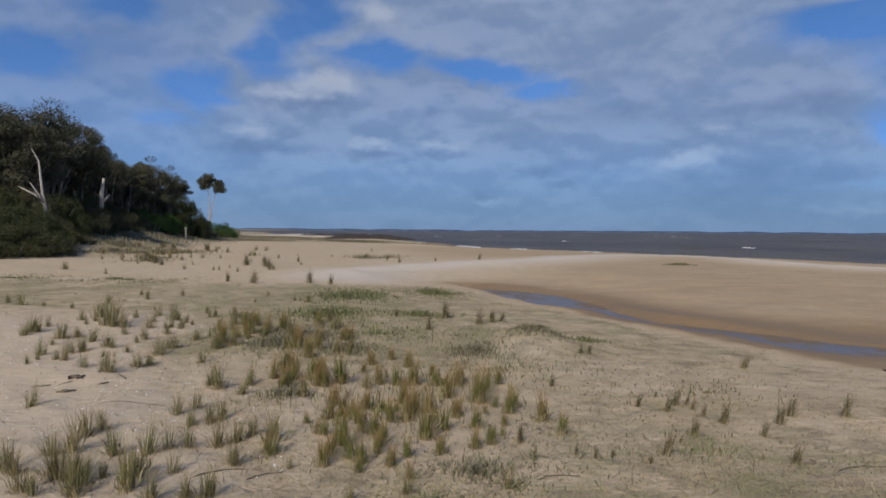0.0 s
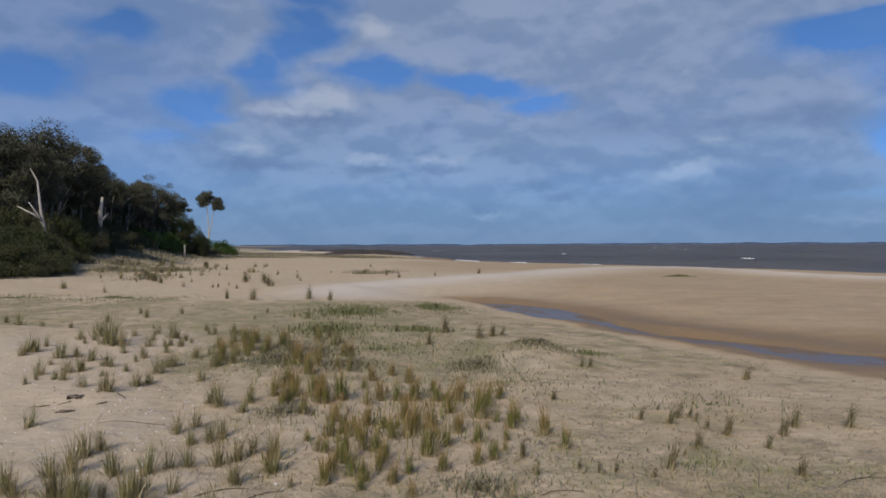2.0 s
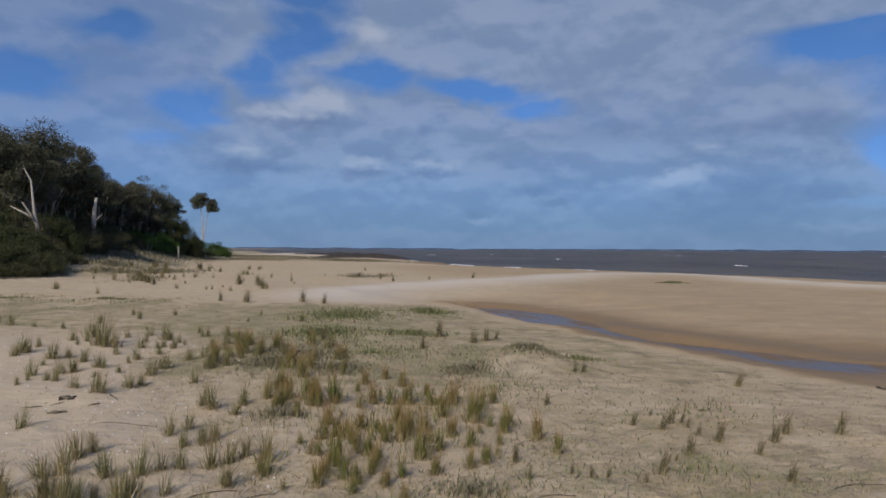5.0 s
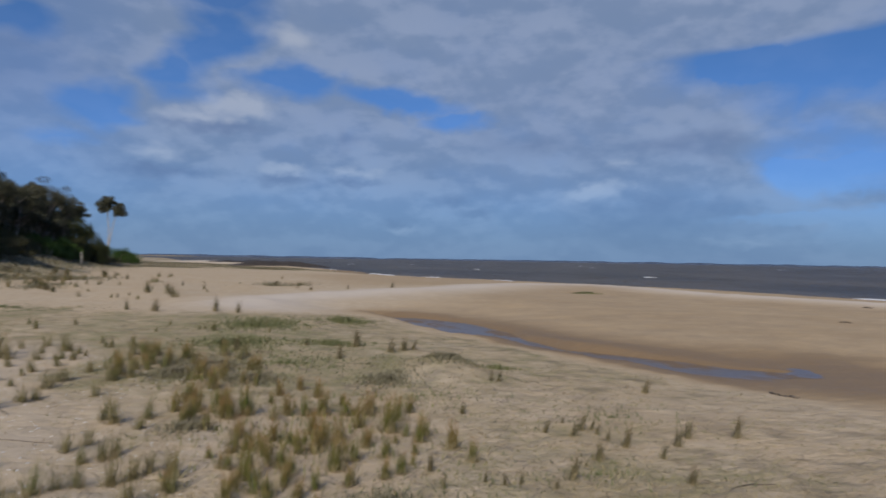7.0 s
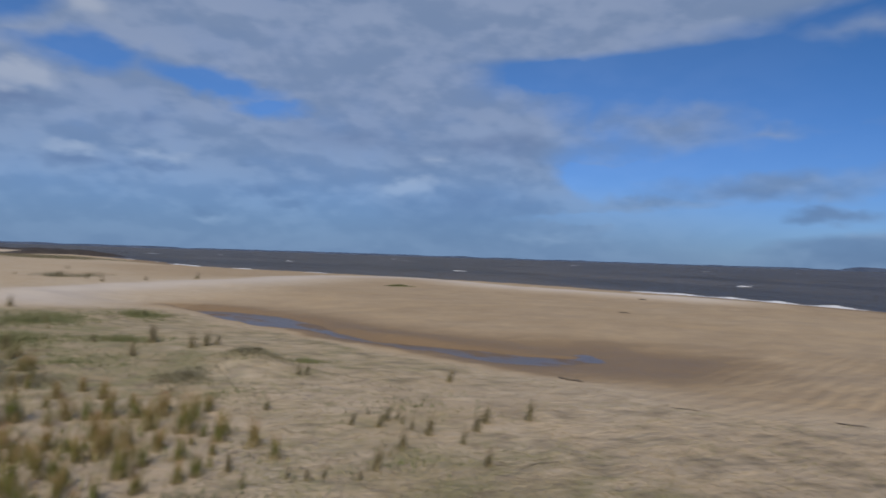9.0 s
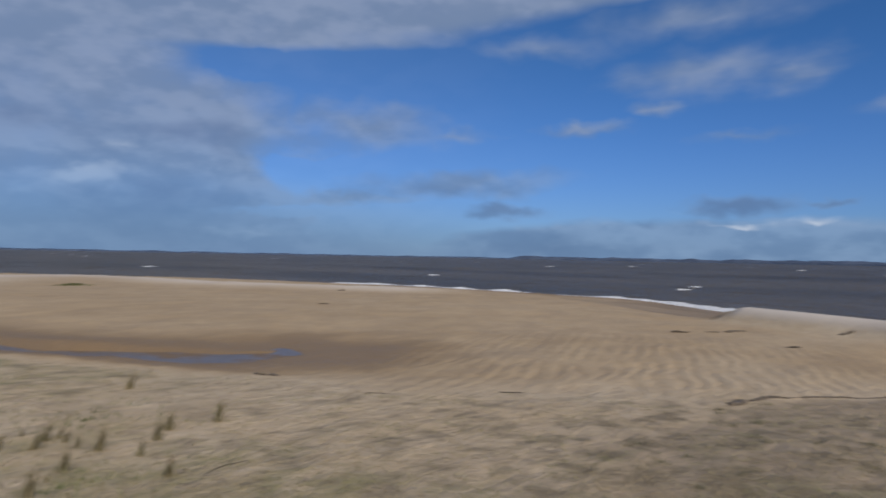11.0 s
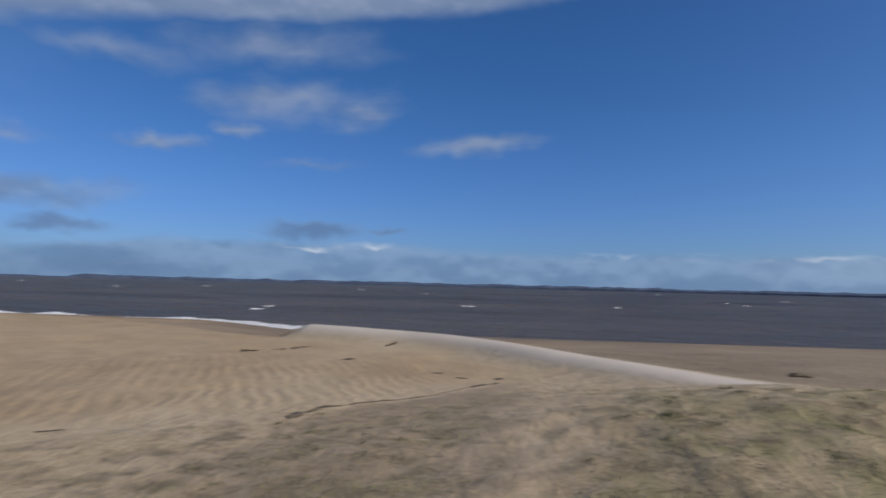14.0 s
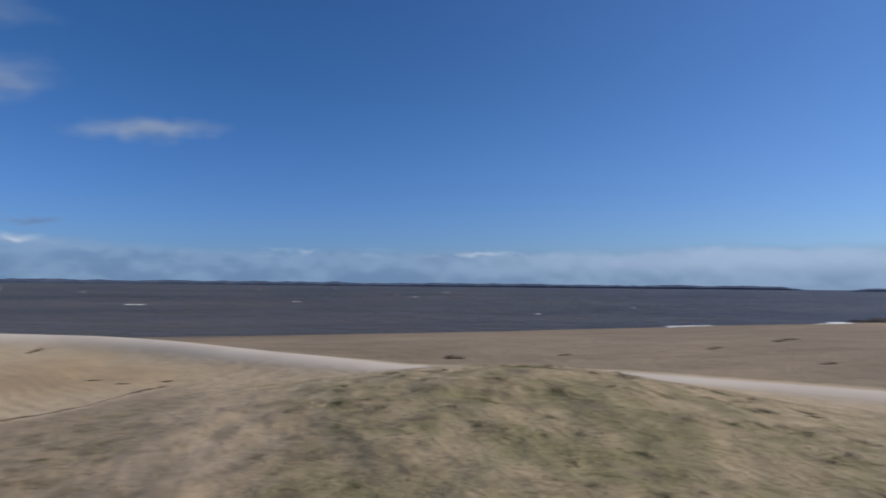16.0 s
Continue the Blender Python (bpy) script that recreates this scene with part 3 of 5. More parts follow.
    litter = turf * (0.3 + 0.7 * sandy) * (1 - bare) * (0.75 + 0.5 * n) + 1.9 * turf * np.exp(-((x - 6.0) / 3.4) ** 2 - ((y - 0.9) / 2.8) ** 2) + 0.25 * bare + 0.8 * bank_cover
    litter = litter * (1 - 0.5 * path)
    wrack_y = np.interp(x, [5, 8.9, 9.8, 11.3, 12.6, 14.5], [3.1, 2.55, 2.3, 1.1, 0.45, -0.3])
    trash = step(wrack_y + 0.12 * n2 - y, 0.0, 0.5) * step(y + 0.9 + 0.5 * n2, 0, 1.0) * step(x, 4.2, 6.2) * step(15.5 - x, 0, 3)                     # dark trodden ground below the wrack line
    silt = np.where(sr > 0, 1.0, 0.0) * step(dr, 0.4, 2.0) * step(26 - y, 0, 16) * step(y + 60, 0, 20) * (0.8 + 0.25 * n)
    return grass, wet, pale, litter, np.clip(np.maximum(silt, np.maximum(0.6 * trash, (0.7 + 0.4 * n2) * np.exp(-((x - 5.2) / 3.2) ** 2 - ((y - 0.9) / 2.4) ** 2))), 0, 1) * (1 - np.clip(pale, 0, 1)), (1 - turf) * step(dr, 1.0, 3.0) * np.exp(-((x - 12.0) / 5.5) ** 4 - ((y - 5.2) / 4.4) ** 4)


# ---- mesh helpers ----
def mesh_object(name, verts, faces, mat, smooth=True, attrs=(), parent=None):
    me = bpy.data.meshes.new(name)
    me.from_pydata(np.asarray(verts).tolist() if isinstance(verts, np.ndarray) else verts, [],
                   np.asarray(faces).tolist() if isinstance(faces, np.ndarray) else faces)
    if smooth:
        me.polygons.foreach_set("use_smooth", np.ones(len(me.polygons), dtype=bool))
    for key, values in attrs:
        me.attributes.new(key, "FLOAT", "POINT").data.foreach_set("value", np.asarray(values, dtype=np.float32))
    me.materials.append(mat)
    ob = new(name, me)
    if parent:
        ob.parent = parent
    return ob


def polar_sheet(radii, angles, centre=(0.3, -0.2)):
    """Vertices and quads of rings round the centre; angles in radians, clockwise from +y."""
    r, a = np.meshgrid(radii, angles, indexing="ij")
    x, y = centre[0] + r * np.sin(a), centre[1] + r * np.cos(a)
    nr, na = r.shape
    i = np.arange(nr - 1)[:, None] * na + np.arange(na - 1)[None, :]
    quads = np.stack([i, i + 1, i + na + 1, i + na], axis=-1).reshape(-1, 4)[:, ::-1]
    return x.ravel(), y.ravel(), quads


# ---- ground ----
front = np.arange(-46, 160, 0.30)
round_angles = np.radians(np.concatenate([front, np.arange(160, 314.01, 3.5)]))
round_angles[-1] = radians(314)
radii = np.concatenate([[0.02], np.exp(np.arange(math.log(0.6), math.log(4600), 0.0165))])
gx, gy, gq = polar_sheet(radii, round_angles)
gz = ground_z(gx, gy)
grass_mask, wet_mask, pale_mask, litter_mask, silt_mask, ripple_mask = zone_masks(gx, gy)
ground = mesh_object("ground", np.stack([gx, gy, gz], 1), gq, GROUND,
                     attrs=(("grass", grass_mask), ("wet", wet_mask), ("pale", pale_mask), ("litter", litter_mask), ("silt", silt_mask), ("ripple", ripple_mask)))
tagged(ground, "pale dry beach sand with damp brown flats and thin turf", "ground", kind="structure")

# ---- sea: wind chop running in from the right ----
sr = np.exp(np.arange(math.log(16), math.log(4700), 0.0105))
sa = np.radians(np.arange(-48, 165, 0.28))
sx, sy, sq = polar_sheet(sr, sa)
dist = np.hypot(sx, sy)
u, v = 0.82 * sx + 0.57 * sy, -0.57 * sx + 0.82 * sy
sz = SEA + 0.20 * rough(u, v * 0.4, 4.2, 61, 3) * step(600 - dist, 0, 400) + 0.42 * rough(u, v * 0.35, 13.0, 71, 3) * step(dist, 40, 120)
sz = SEA + (sz - SEA) * step(-inland(sx, sy), -1, 16) - 0.04 * (1 - step(-inland(sx, sy), 0, 6))
sea = mesh_object("water", np.stack([sx, sy, sz], 1), sq, WATER)
tagged(sea, "choppy grey-brown bay water under a stiff wind", "sea", kind="structure")

# ---- pool in the creek ----
px_, py_ = np.meshgrid(np.linspace(0.5, 9.2, 60), np.linspace(9.8, 23.5, 80))
pn = px_.shape
pi = np.arange(pn[0] - 1)[:, None] * pn[1] + np.arange(pn[1] - 1)[None, :]
pool = mesh_object("water", np.stack([px_.ravel(), py_.ravel(), np.full(px_.size, -0.315)], 1),
                   np.stack([pi, pi + 1, pi + pn[1] + 1, pi + pn[1]], -1).reshape(-1, 4), POOL)
tagged(pool, "shallow still pool lying in the sandy creek bed", "water", kind="structure")


# ---- things: helpers ----
def part(name, ob, parent, label=""):
    ob.name, ob.parent = name, parent
    return tagged(ob, label) if label else ob


def tubes(paths, sides=7):
    """Vertices and faces of tapering limbs: each path is a list of (x, y, z, radius)."""
    verts, faces = [], []
    for path in paths:
        base = len(verts)
        pts = [Vector(p[:3]) for p in path]
        for i, p in enumerate(pts):
            ahead = (pts[min(i + 1, len(pts) - 1)] - pts[max(i - 1, 0)]).normalized()
            side = ahead.orthogonal().normalized()
            up = ahead.cross(side)
            for k in range(sides):
                w = 2 * math.pi * k / sides
                verts.append(tuple(p + path[i][3] * (side * math.cos(w) + up * math.sin(w))))
        for i in range(len(path) - 1):
            for k in range(sides):
                a0, a1 = base + i * sides + k, base + i * sides + (k + 1) % sides
                faces.append((a0, a1, a1 + sides, a0 + sides))
        faces.append(tuple(range(base, base + sides))[::-1])
        faces.append(tuple(range(base + (len(path) - 1) * sides, base + len(path) * sides)))
    return verts, faces


def blades(base, height, lean, turn, width, bend=0.5):
    """Tapering two-piece blades with a bent tip: arrays of base points, heights, leans (m at the tip), directions and widths."""
    n = len(height)
    across = np.stack([np.cos(turn + 1.57), np.sin(turn + 1.57), np.zeros(n)], 1) * width[:, None] / 2
    along = np.stack([np.cos(turn), np.sin(turn), np.zeros(n)], 1) * lean[:, None]
    up = np.stack([np.zeros(n), np.zeros(n), height], 1)
    mid = base + up * 0.55 + along * 0.55 * bend
    tip = base + up + along
    verts = np.stack([base - across, base + across, mid + across * 0.8, mid - across * 0.8, tip], 1).reshape(-1, 3)
    i = np.arange(n) * 5
    faces = np.stack([i, i + 1, i + 2, i + 3], 1).tolist() + np.stack([i + 3, i + 2, i + 4], 1).tolist()
    fade = np.tile([0.0, 0.0, 0.5, 0.5, 1.0], n)
    return verts, faces, fade


def rush_meshes(count, seed, mat, dry, open_=0.0):
    """One tussock of unit height: stiff upright blades, and dead ones leaning out at its foot."""
    r = np.random.default_rng(seed)
    n = count
    ang, rad = r.uniform(0, 6.283, n), 0.17 * np.sqrt(r.uniform(0, 1, n)) * r.uniform(0.5, 1, n)
    base = np.stack([rad * np.cos(ang) * 1.2, rad * np.sin(ang), np.full(n, -0.06)], 1)
    h = r.uniform(0.55, 1.2, n) * (1.12 - 0.9 * rad)
    v, f, fade = blades(base, h, r.uniform(0.02, 0.26 + open_, n) + rad * 0.6, ang + r.normal(0, 0.8, n), r.uniform(0.008, 0.018, n))
    live = mesh_object("grass_tussock", v, f, mat, False, (("along", fade),))
    n = count // 2
    ang, rad = r.uniform(0, 6.283, n), 0.28 * np.sqrt(r.uniform(0, 1, n))
    base = np.stack([rad * np.cos(ang), rad * np.sin(ang), np.full(n, -0.04)], 1)
    v, f, fade = blades(base, r.uniform(0.15, 0.6, n), r.uniform(0.2, 0.5, n), ang + r.normal(0, 0.5, n), r.uniform(0.02, 0.04, n))
    part("dead_thatch", mesh_object("dead_thatch", v, f, dry, False, (("along", fade),)), live, "bleached straw-coloured dead blades")
    return live


def leaf_cloud(centres, sizes, per, seed, leaf=(0.21, 0.09), flat=0.65):
    """Many small leaf sprays about clump centres."""
    r = np.random.default_rng(seed)
    c = np.repeat(np.asarray(centres, float), per, 0)
    s = np.repeat(np.asarray(sizes, float), per)
    n = len(c)
    d = r.normal(0, 1, (n, 3))
    d /= np.linalg.norm(d, axis=1, keepdims=True)
    p = c + d * (s * r.uniform(0.35, 1.05, n) ** 0.7)[:, None] * np.array([1, 1, flat])
    a = r.normal(0, 1, (n, 3)) + d * 0.6
    a /= np.linalg.norm(a, axis=1, keepdims=True)
    b = np.cross(a, d + r.normal(0, 0.5, (n, 3)))
    b /= np.linalg.norm(b, axis=1, keepdims=True) + 1e-6
    ln, wd = r.uniform(0.6, 1.3, n)[:, None] * leaf[0] / 2, r.uniform(0.6, 1.3, n)[:, None] * leaf[1] / 2
    v = np.stack([p - a * ln, p + b * wd, p + a * ln, p - b * wd], 1).reshape(-1, 3)
    return v, np.arange(n * 4).reshape(-1, 4)


# ---- trees and shrubs on the bank ----
def tree_meshes(seed, leaf_mat, tall=10.0, spread=3.6, stems=3, low=0.42):
    """A wind-bent coastal tree: several leaning stems, forked limbs and a lumpy open crown."""
    r = random.Random(seed)
    root = new("tree")
    tips = []
    for s in range(stems):
        w = 6.283 * s / stems + r.uniform(-0.5, 0.5)
        lean = r.uniform(0.08, 0.30) * spread
        top = tall * r.uniform(low, low + 0.2)
        x0, y0 = 0.45 * math.cos(w), 0.45 * math.sin(w)
        girth = r.uniform(0.09, 0.17)
        stem = []
        for i in range(7):
            h = i / 6
            stem.append((x0 + lean * math.cos(w) * h ** 1.3 + r.uniform(-0.12, 0.12), y0 + lean * math.sin(w) * h ** 1.3 + r.uniform(-0.12, 0.12),
                         -0.3 + (top + 0.3) * h, girth * (1.25 - 0.55 * h)))
        paths = [stem]
        for b in range(r.randint(3, 4)):
            i = r.randint(3, 6)
            bx, by, bz, br = stem[i]
            q = w + r.uniform(-1.5, 1.5)
            reach, rise = spread * r.uniform(0.22, 0.72), tall * r.uniform(0.14, 0.40)
            rise = min(rise, tall * 0.93 - bz)
            limb = [(bx + reach * math.cos(q) * h, by + reach * math.sin(q) * h, bz + rise * h ** 0.8 + 0.15 * math.sin(5 * h + b), br * (0.75 - 0.6 * h))
                    for h in (0, 0.25, 0.5, 0.75, 1.0)]
            paths.append(limb)
            tips.append(limb[-1][:3])
            tips.append(tuple(0.35 * limb[2][k] + 0.65 * limb[4][k] + r.uniform(-0.5, 0.5) for k in range(3)))
        trunk = part("trunk", mesh_object("trunk", *tubes(paths[:1]), BARK), root)
        for limb in paths[1:]:
            part("limb", mesh_object("limb", *tubes([limb], 6), BARK), trunk)
    centres, sizes = [], []
    for x, y, z in tips:
        for k in range(3):
            centres.append((x + r.gauss(0, 0.5), y + r.gauss(0, 0.5), z + r.gauss(0.1, 0.35)))
            sizes.append(r.uniform(0.45, 0.95) * spread / 3.6)
    v, f = leaf_cloud(centres, sizes, 270, seed, (0.17, 0.065))
    part("crown", mesh_object("crown", v, f, leaf_mat, False), root)
    return root


def shrub_meshes(seed, leaf_mat, name="shrub"):
    """A dense rounded coastal shrub of unit size (about 2 m wide, 1 m high), lumpy, reaching the ground."""
    r = random.Random(seed)
    root = new(name)
    v, f = tubes([[(0.1 * math.cos(w), 0.1 * math.sin(w), -0.1, 0.05), (0.2 * math.cos(w), 0.2 * math.sin(w), 0.2, 0.03), (0.3 * math.cos(w), 0.3 * math.sin(w), 0.42, 0.01)]
                  for w in (0.3, 1.7, 2.9, 4.2, 5.4)], 5)
    part("stem", mesh_object("stem", v, f, BARK), root)
    centres, sizes = [], []
    for k in range(46):
        w, q = r.uniform(0, 6.283), r.uniform(0, 1) ** 0.6
        centres.append((q * 0.95 * math.cos(w), q * 0.95 * math.sin(w), r.uniform(0.04, 0.86) * math.sqrt(max(1 - q * q * 0.9, 0.05)) + 0.03))
        sizes.append(r.uniform(0.14, 0.27))
    v, f = leaf_cloud(centres, sizes, 520, seed, (0.036, 0.017), 0.8)
    part("crown", mesh_object("crown", v, f, leaf_mat, False), root)
    return root


def plant(source, azimuth, far, z_top=None, own_height=1.0, wide=1.0, turn=0.0, first=False, label="", sink=0.1):
    """Stand a tree at a bearing and distance, its top at a height over the sea-level datum."""
    x, y = far * math.sin(radians(azimuth)), far * math.cos(radians(azimuth))
    z = float(ground_z(np.array([x]), np.array([y]))[0])
    k = (z_top - z) / own_height
    ob = source if first else copy_thing(source, Matrix())
    ob.matrix_basis = pose(x, y, z - sink, 0, 0, turn) @ Matrix.Diagonal((k * wide, k * wide, k, 1))
    if label:
        tagged(ob, label)
    return ob


def top_at(far, elevation):
    return 1.62 + far * math.tan(radians(elevation))


tree_kinds = [tree_meshes(5, LEAF, 10, 3.8, 4, 0.52), tree_meshes(6, LEAF, 10, 3.4, 5, 0.54), tree_meshes(7, LEAF, 10, 4.2, 5, 0.50), tree_meshes(8, LEAF, 10, 3.6, 5, 0.56)]
for ob in tree_kinds:
    tagged(ob, "dark grey-green coastal tree with leaning bare grey trunks", "tree", "trees of the shore wood")
TREES = [(-35.5, 55, 8.0), (-33.2, 57, 7.9), (-31.2, 56, 7.7), (-29.4, 56, 8.3), (-27.8, 59, 7.9), (-27.8, 62, 7.7), (-26.3, 63, 6.7), (-24.3, 69, 5.3),
         (-23.2, 74, 5.0), (-22.4, 80, 4.9), (-21.2, 90, 4.7), (-20.2, 97, 4.1), (-34.4, 63, 7.4), (-32.3, 65, 7.4), (-30.2, 64, 7.7), (-28.6, 66, 7.4),
         (-27.0, 70, 6.5), (-25.8, 74, 5.6), (-24.6, 80, 5.2), (-23.0, 86, 4.6), (-21.6, 93, 3.9), (-23.5, 77, 4.8), (-25.2, 72, 5.8), (-22.8, 82, 5.1), (-20.6, 92, 4.5), (-19.7, 97, 3.8), (-30.4, 57, 8.8), (-36.0, 72, 6.8), (-33.5, 75, 6.8), (-31.0, 74, 6.9), (-28.5, 78, 6.4)]
used = set()
for i, (azimuth, far, elevation) in enumerate(TREES):
    kind = i % 4
    far = far * (1.13 if azimuth > -28 and far < 86 else 1.0)
    plant(tree_kinds[kind], azimuth, far, top_at(far, elevation), 9.9, 1.0 + 0.15 * ((i * 7) % 3 - 1), 137.5 * i, kind not in used)
    used.add(kind)


def lone_tree():
    """Two slender bare stems, each carrying one flat-topped tuft."""
    root = new("tree")
    v, f = tubes([[(0, 0, -0.3, 0.18), (0.1, 0, 2.5, 0.14), (0.05, 0.1, 5.5, 0.11), (-0.35, 0.1, 8.6, 0.07), (-0.3, 0, 9.6, 0.04)],
                  [(0.1, 0, 2.2, 0.12), (0.6, 0, 4.6, 0.10), (1.15, -0.1, 6.8, 0.08), (1.6, 0, 8.2, 0.05), (2.6, 0.1, 8.6, 0.03)],
                  [(-0.2, 0.1, 7.6, 0.08), (-0.9, 0, 8.6, 0.04), (-1.4, 0.1, 9.0, 0.02)]])
    part("trunk", mesh_object("trunk", v, f, DEAD_WOOD), root, "pale slender bare double trunk")
    r = random.Random(3)
    centres = [(-0.4 + r.gauss(0, 0.75), r.gauss(0, 0.8), 9.6 + r.gauss(0, 0.38)) for _ in range(26)]
    centres += [(2.2 + r.gauss(0, 0.85), r.gauss(0, 0.8), 8.3 + r.gauss(0, 0.42)) for _ in range(26)]
    centres += [(-1.3 + r.gauss(0, 0.3), r.gauss(0, 0.3), 8.6 + r.gauss(0, 0.2)) for _ in range(5)]
    v, f = leaf_cloud(centres, [r.uniform(0.5, 0.9) for _ in centres], 300, 9)
    part("crown", mesh_object("crown", v, f, LEAF, False), root)
    return tagged(root, "tall lone tree with two bare stems and tufted crowns", "tree")


plant(lone_tree(), -16.75, 124, top_at(124, 4.5), 10.6, 0.80, 0, True, sink=0.3)

bank_shrubs = [shrub_meshes(21, BUSH_LEAF), shrub_meshes(22, OLIVE_LEAF), shrub_meshes(23, BRIGHT_LEAF)]
for ob, text in zip(bank_shrubs, ("dense dark green coastal shrub at the wood's edge", "dense olive green coastal shrub at the wood's edge", "bright green rounded shrub below the trees")):
    tagged(ob, text, "shrub", "shrubs along the wood")
# bearing, distance, width scale, height scale, kind
SHRUBS = [(-31.8, 40, 2.4, 2.0, 0), (-30.0, 40.5, 2.2, 1.8, 1), (-28.2, 42, 1.7, 1.3, 0), (-33.5, 41, 2.6, 2.2, 1), (-30.6, 43, 2.6, 2.4, 0), (-28.9, 44, 2.2, 2.0, 1), (-25.4, 72, 3.0, 3.4, 0), (-24.2, 78, 3.0, 3.2, 1), (-23.0, 84, 3.0, 3.2, 0), (-21.8, 92, 3.2, 3.4, 0), (-20.6, 96, 3.0, 3.2, 1),
          (-27.2, 68, 3.0, 3.6, 1), (-29.5, 70, 3.2, 3.8, 0), (-32.0, 70, 3.4, 4.0, 1), (-34.5, 68, 3.4, 4.0, 0), (-33.8, 46, 2.9, 3.0, 0), (-31.6, 45, 2.8, 2.9, 1), (-30.0, 46, 2.6, 2.7, 0), (-28.7, 47, 2.3, 2.3, 0), (-28.8, 49, 1.9, 1.8, 1), (-32.5, 49, 2.6, 3.3, 1),
          (-29.6, 53, 2.4, 4.0, 1), (-27.6, 55, 2.6, 3.3, 0), (-26.2, 58, 2.6, 3.2, 1), (-25.2, 61, 2.4, 1.9, 1), (-24.3, 66, 2.2, 1.7, 1), (-23.3, 70, 2.2, 2.3, 1),
          (-22.3, 76, 2.2, 1.8, 1), (-31.3, 53, 2.6, 3.6, 0), (-20.8, 79, 2.5, 2.7, 2), (-19.9, 81, 2.2, 2.4, 2), (-21.5, 82, 2.2, 2.2, 1),
          (-18.8, 90, 2.4, 5.0, 0), (-18.2, 90, 2.3, 4.2, 0), (-17.6, 91, 1.8, 3.0, 1), (-16.9, 98, 2.4, 1.3, 1), (-16.2, 116, 3.0, 2.8, 2), (-15.5, 118, 2.4, 2.2, 2),
          (-26.8, 76, 3.4, 5.4, 0), (-25.0, 82, 3.4, 5.0, 1), (-23.6, 88, 3.6, 5.0, 0), (-22.2, 95, 3.6, 5.0, 0), (-20.9, 102, 3.6, 5.0, 1), (-28.6, 72, 3.4, 6.0, 0), (-30.6, 76, 3.6, 6.4, 0), (-19.8, 104, 3.0, 4.4, 0),
          (-28.9, 49.3, 2.0, 3.0, 1), (-27.9, 50, 1.6, 2.3, 1), (-25.7, 52, 0.9, 0.8, 1), (-24.2, 60, 0.9, 1.0, 0), (-23.5, 63, 1.0, 0.8, 1), (-22.6, 66, 1.4, 0.7, 1)]
used = set()
for i, (azimuth, far, wide, tall, kind) in enumerate(SHRUBS):
    x, y = far * math.sin(radians(azimuth)), far * math.cos(radians(azimuth))
    z = float(ground_z(np.array([x]), np.array([y]))[0])
    ob = bank_shrubs[kind] if kind not in used else copy_thing(bank_shrubs[kind], Matrix())
    used.add(kind)
    ob.matrix_basis = pose(x, y, z - 0.05, 0, 0, 97 * i) @ Matrix.Diagonal((wide, wide, tall, 1))


def dead_tree(name, paths, azimuth, far, label):
    x, y = far * math.sin(radians(azimuth)), far * math.cos(radians(azimuth))
    z = float(ground_z(np.array([x]), np.array([y]))[0])
    v, f = tubes(paths)
    ob = mesh_object(name, v, f, DEAD_WOOD)
    ob.matrix_basis = pose(x, y, z, 0, 0, -azimuth)
    return tagged(ob, label, name.replace("_", " "))


dead_tree("dead_tree", [[(0.8, 0, -0.2, 0.13), (0.6, 0, 2.0, 0.11), (0.4, 0, 3.2, 0.095), (0.3, 0, 4.2, 0.07), (0.2, 0, 5.3, 0.05), (-0.2, 0, 6.1, 0.02)],
                        [(0.5, 0, 2.6, 0.10), (0.2, -0.2, 3.1, 0.07), (-0.1, -0.3, 3.6, 0.04), (-0.3, -0.3, 3.9, 0.02)],
                        [(0.7, 0, 1.6, 0.10), (0.5, -0.4, 2.5, 0.09), (0.0, -0.6, 3.1, 0.07), (-0.9, -0.7, 3.6, 0.03)]],
          -28.7, 51, "bleached dead tree with three bare crooked limbs")
dead_tree("dead_stump", [[(0, 0, -0.2, 0.22), (0.05, 0, 1.5, 0.18), (0.1, 0, 3.0, 0.16), (0.25, 0, 4.2, 0.09)], [(0.1, 0, 2.2, 0.12), (0.7, 0, 2.9, 0.05)]],
          -24.5, 62, "tall pale broken tree stump below the wood")
dead_tree("timber_post", [[(0, 0, -0.3, 0.085), (0.03, 0, 0.6, 0.085), (0.0, 0, 1.3, 0.07)]], -18.5, 78, "short pale weathered timber post in the sand")

# ---- far shore across the bay ----
def land_ribbon(name, start, end, far, low, high, depth, seed, label):
    """Low wooded land: a long solid strip with an uneven treetop line."""
    a = np.radians(np.arange(start, end, 0.06))
    top = low + (high - low) * np.clip(0.5 + 0.65 * rough(a * 400, a * 0 + seed, 14.0, seed, 4, 0.6), 0, 1)
    top = top * np.minimum(1, np.minimum(np.arange(len(a)), np.arange(len(a))[::-1]) / 30 + 0.15)
    rows = []
    for r, z in ((far, np.full(len(a), SEA - 1)), (far + 2, SEA + top * 0.45), (far + depth * 0.3, SEA + top), (far + depth, np.full(len(a), SEA - 1))):
        rows.append(np.stack([r * np.sin(a), r * np.cos(a), z], 1))
    n = len(a)
    i = np.arange(n - 1)
    faces = np.concatenate([np.stack([j * n + i, j * n + i + 1, (j + 1) * n + i + 1, (j + 1) * n + i], 1)[:, ::-1] for j in range(3)])
    ob = mesh_object(name, np.concatenate(rows), faces, HAZED_LAND, False)
    return tagged(ob, label, "far shore", kind="structure")


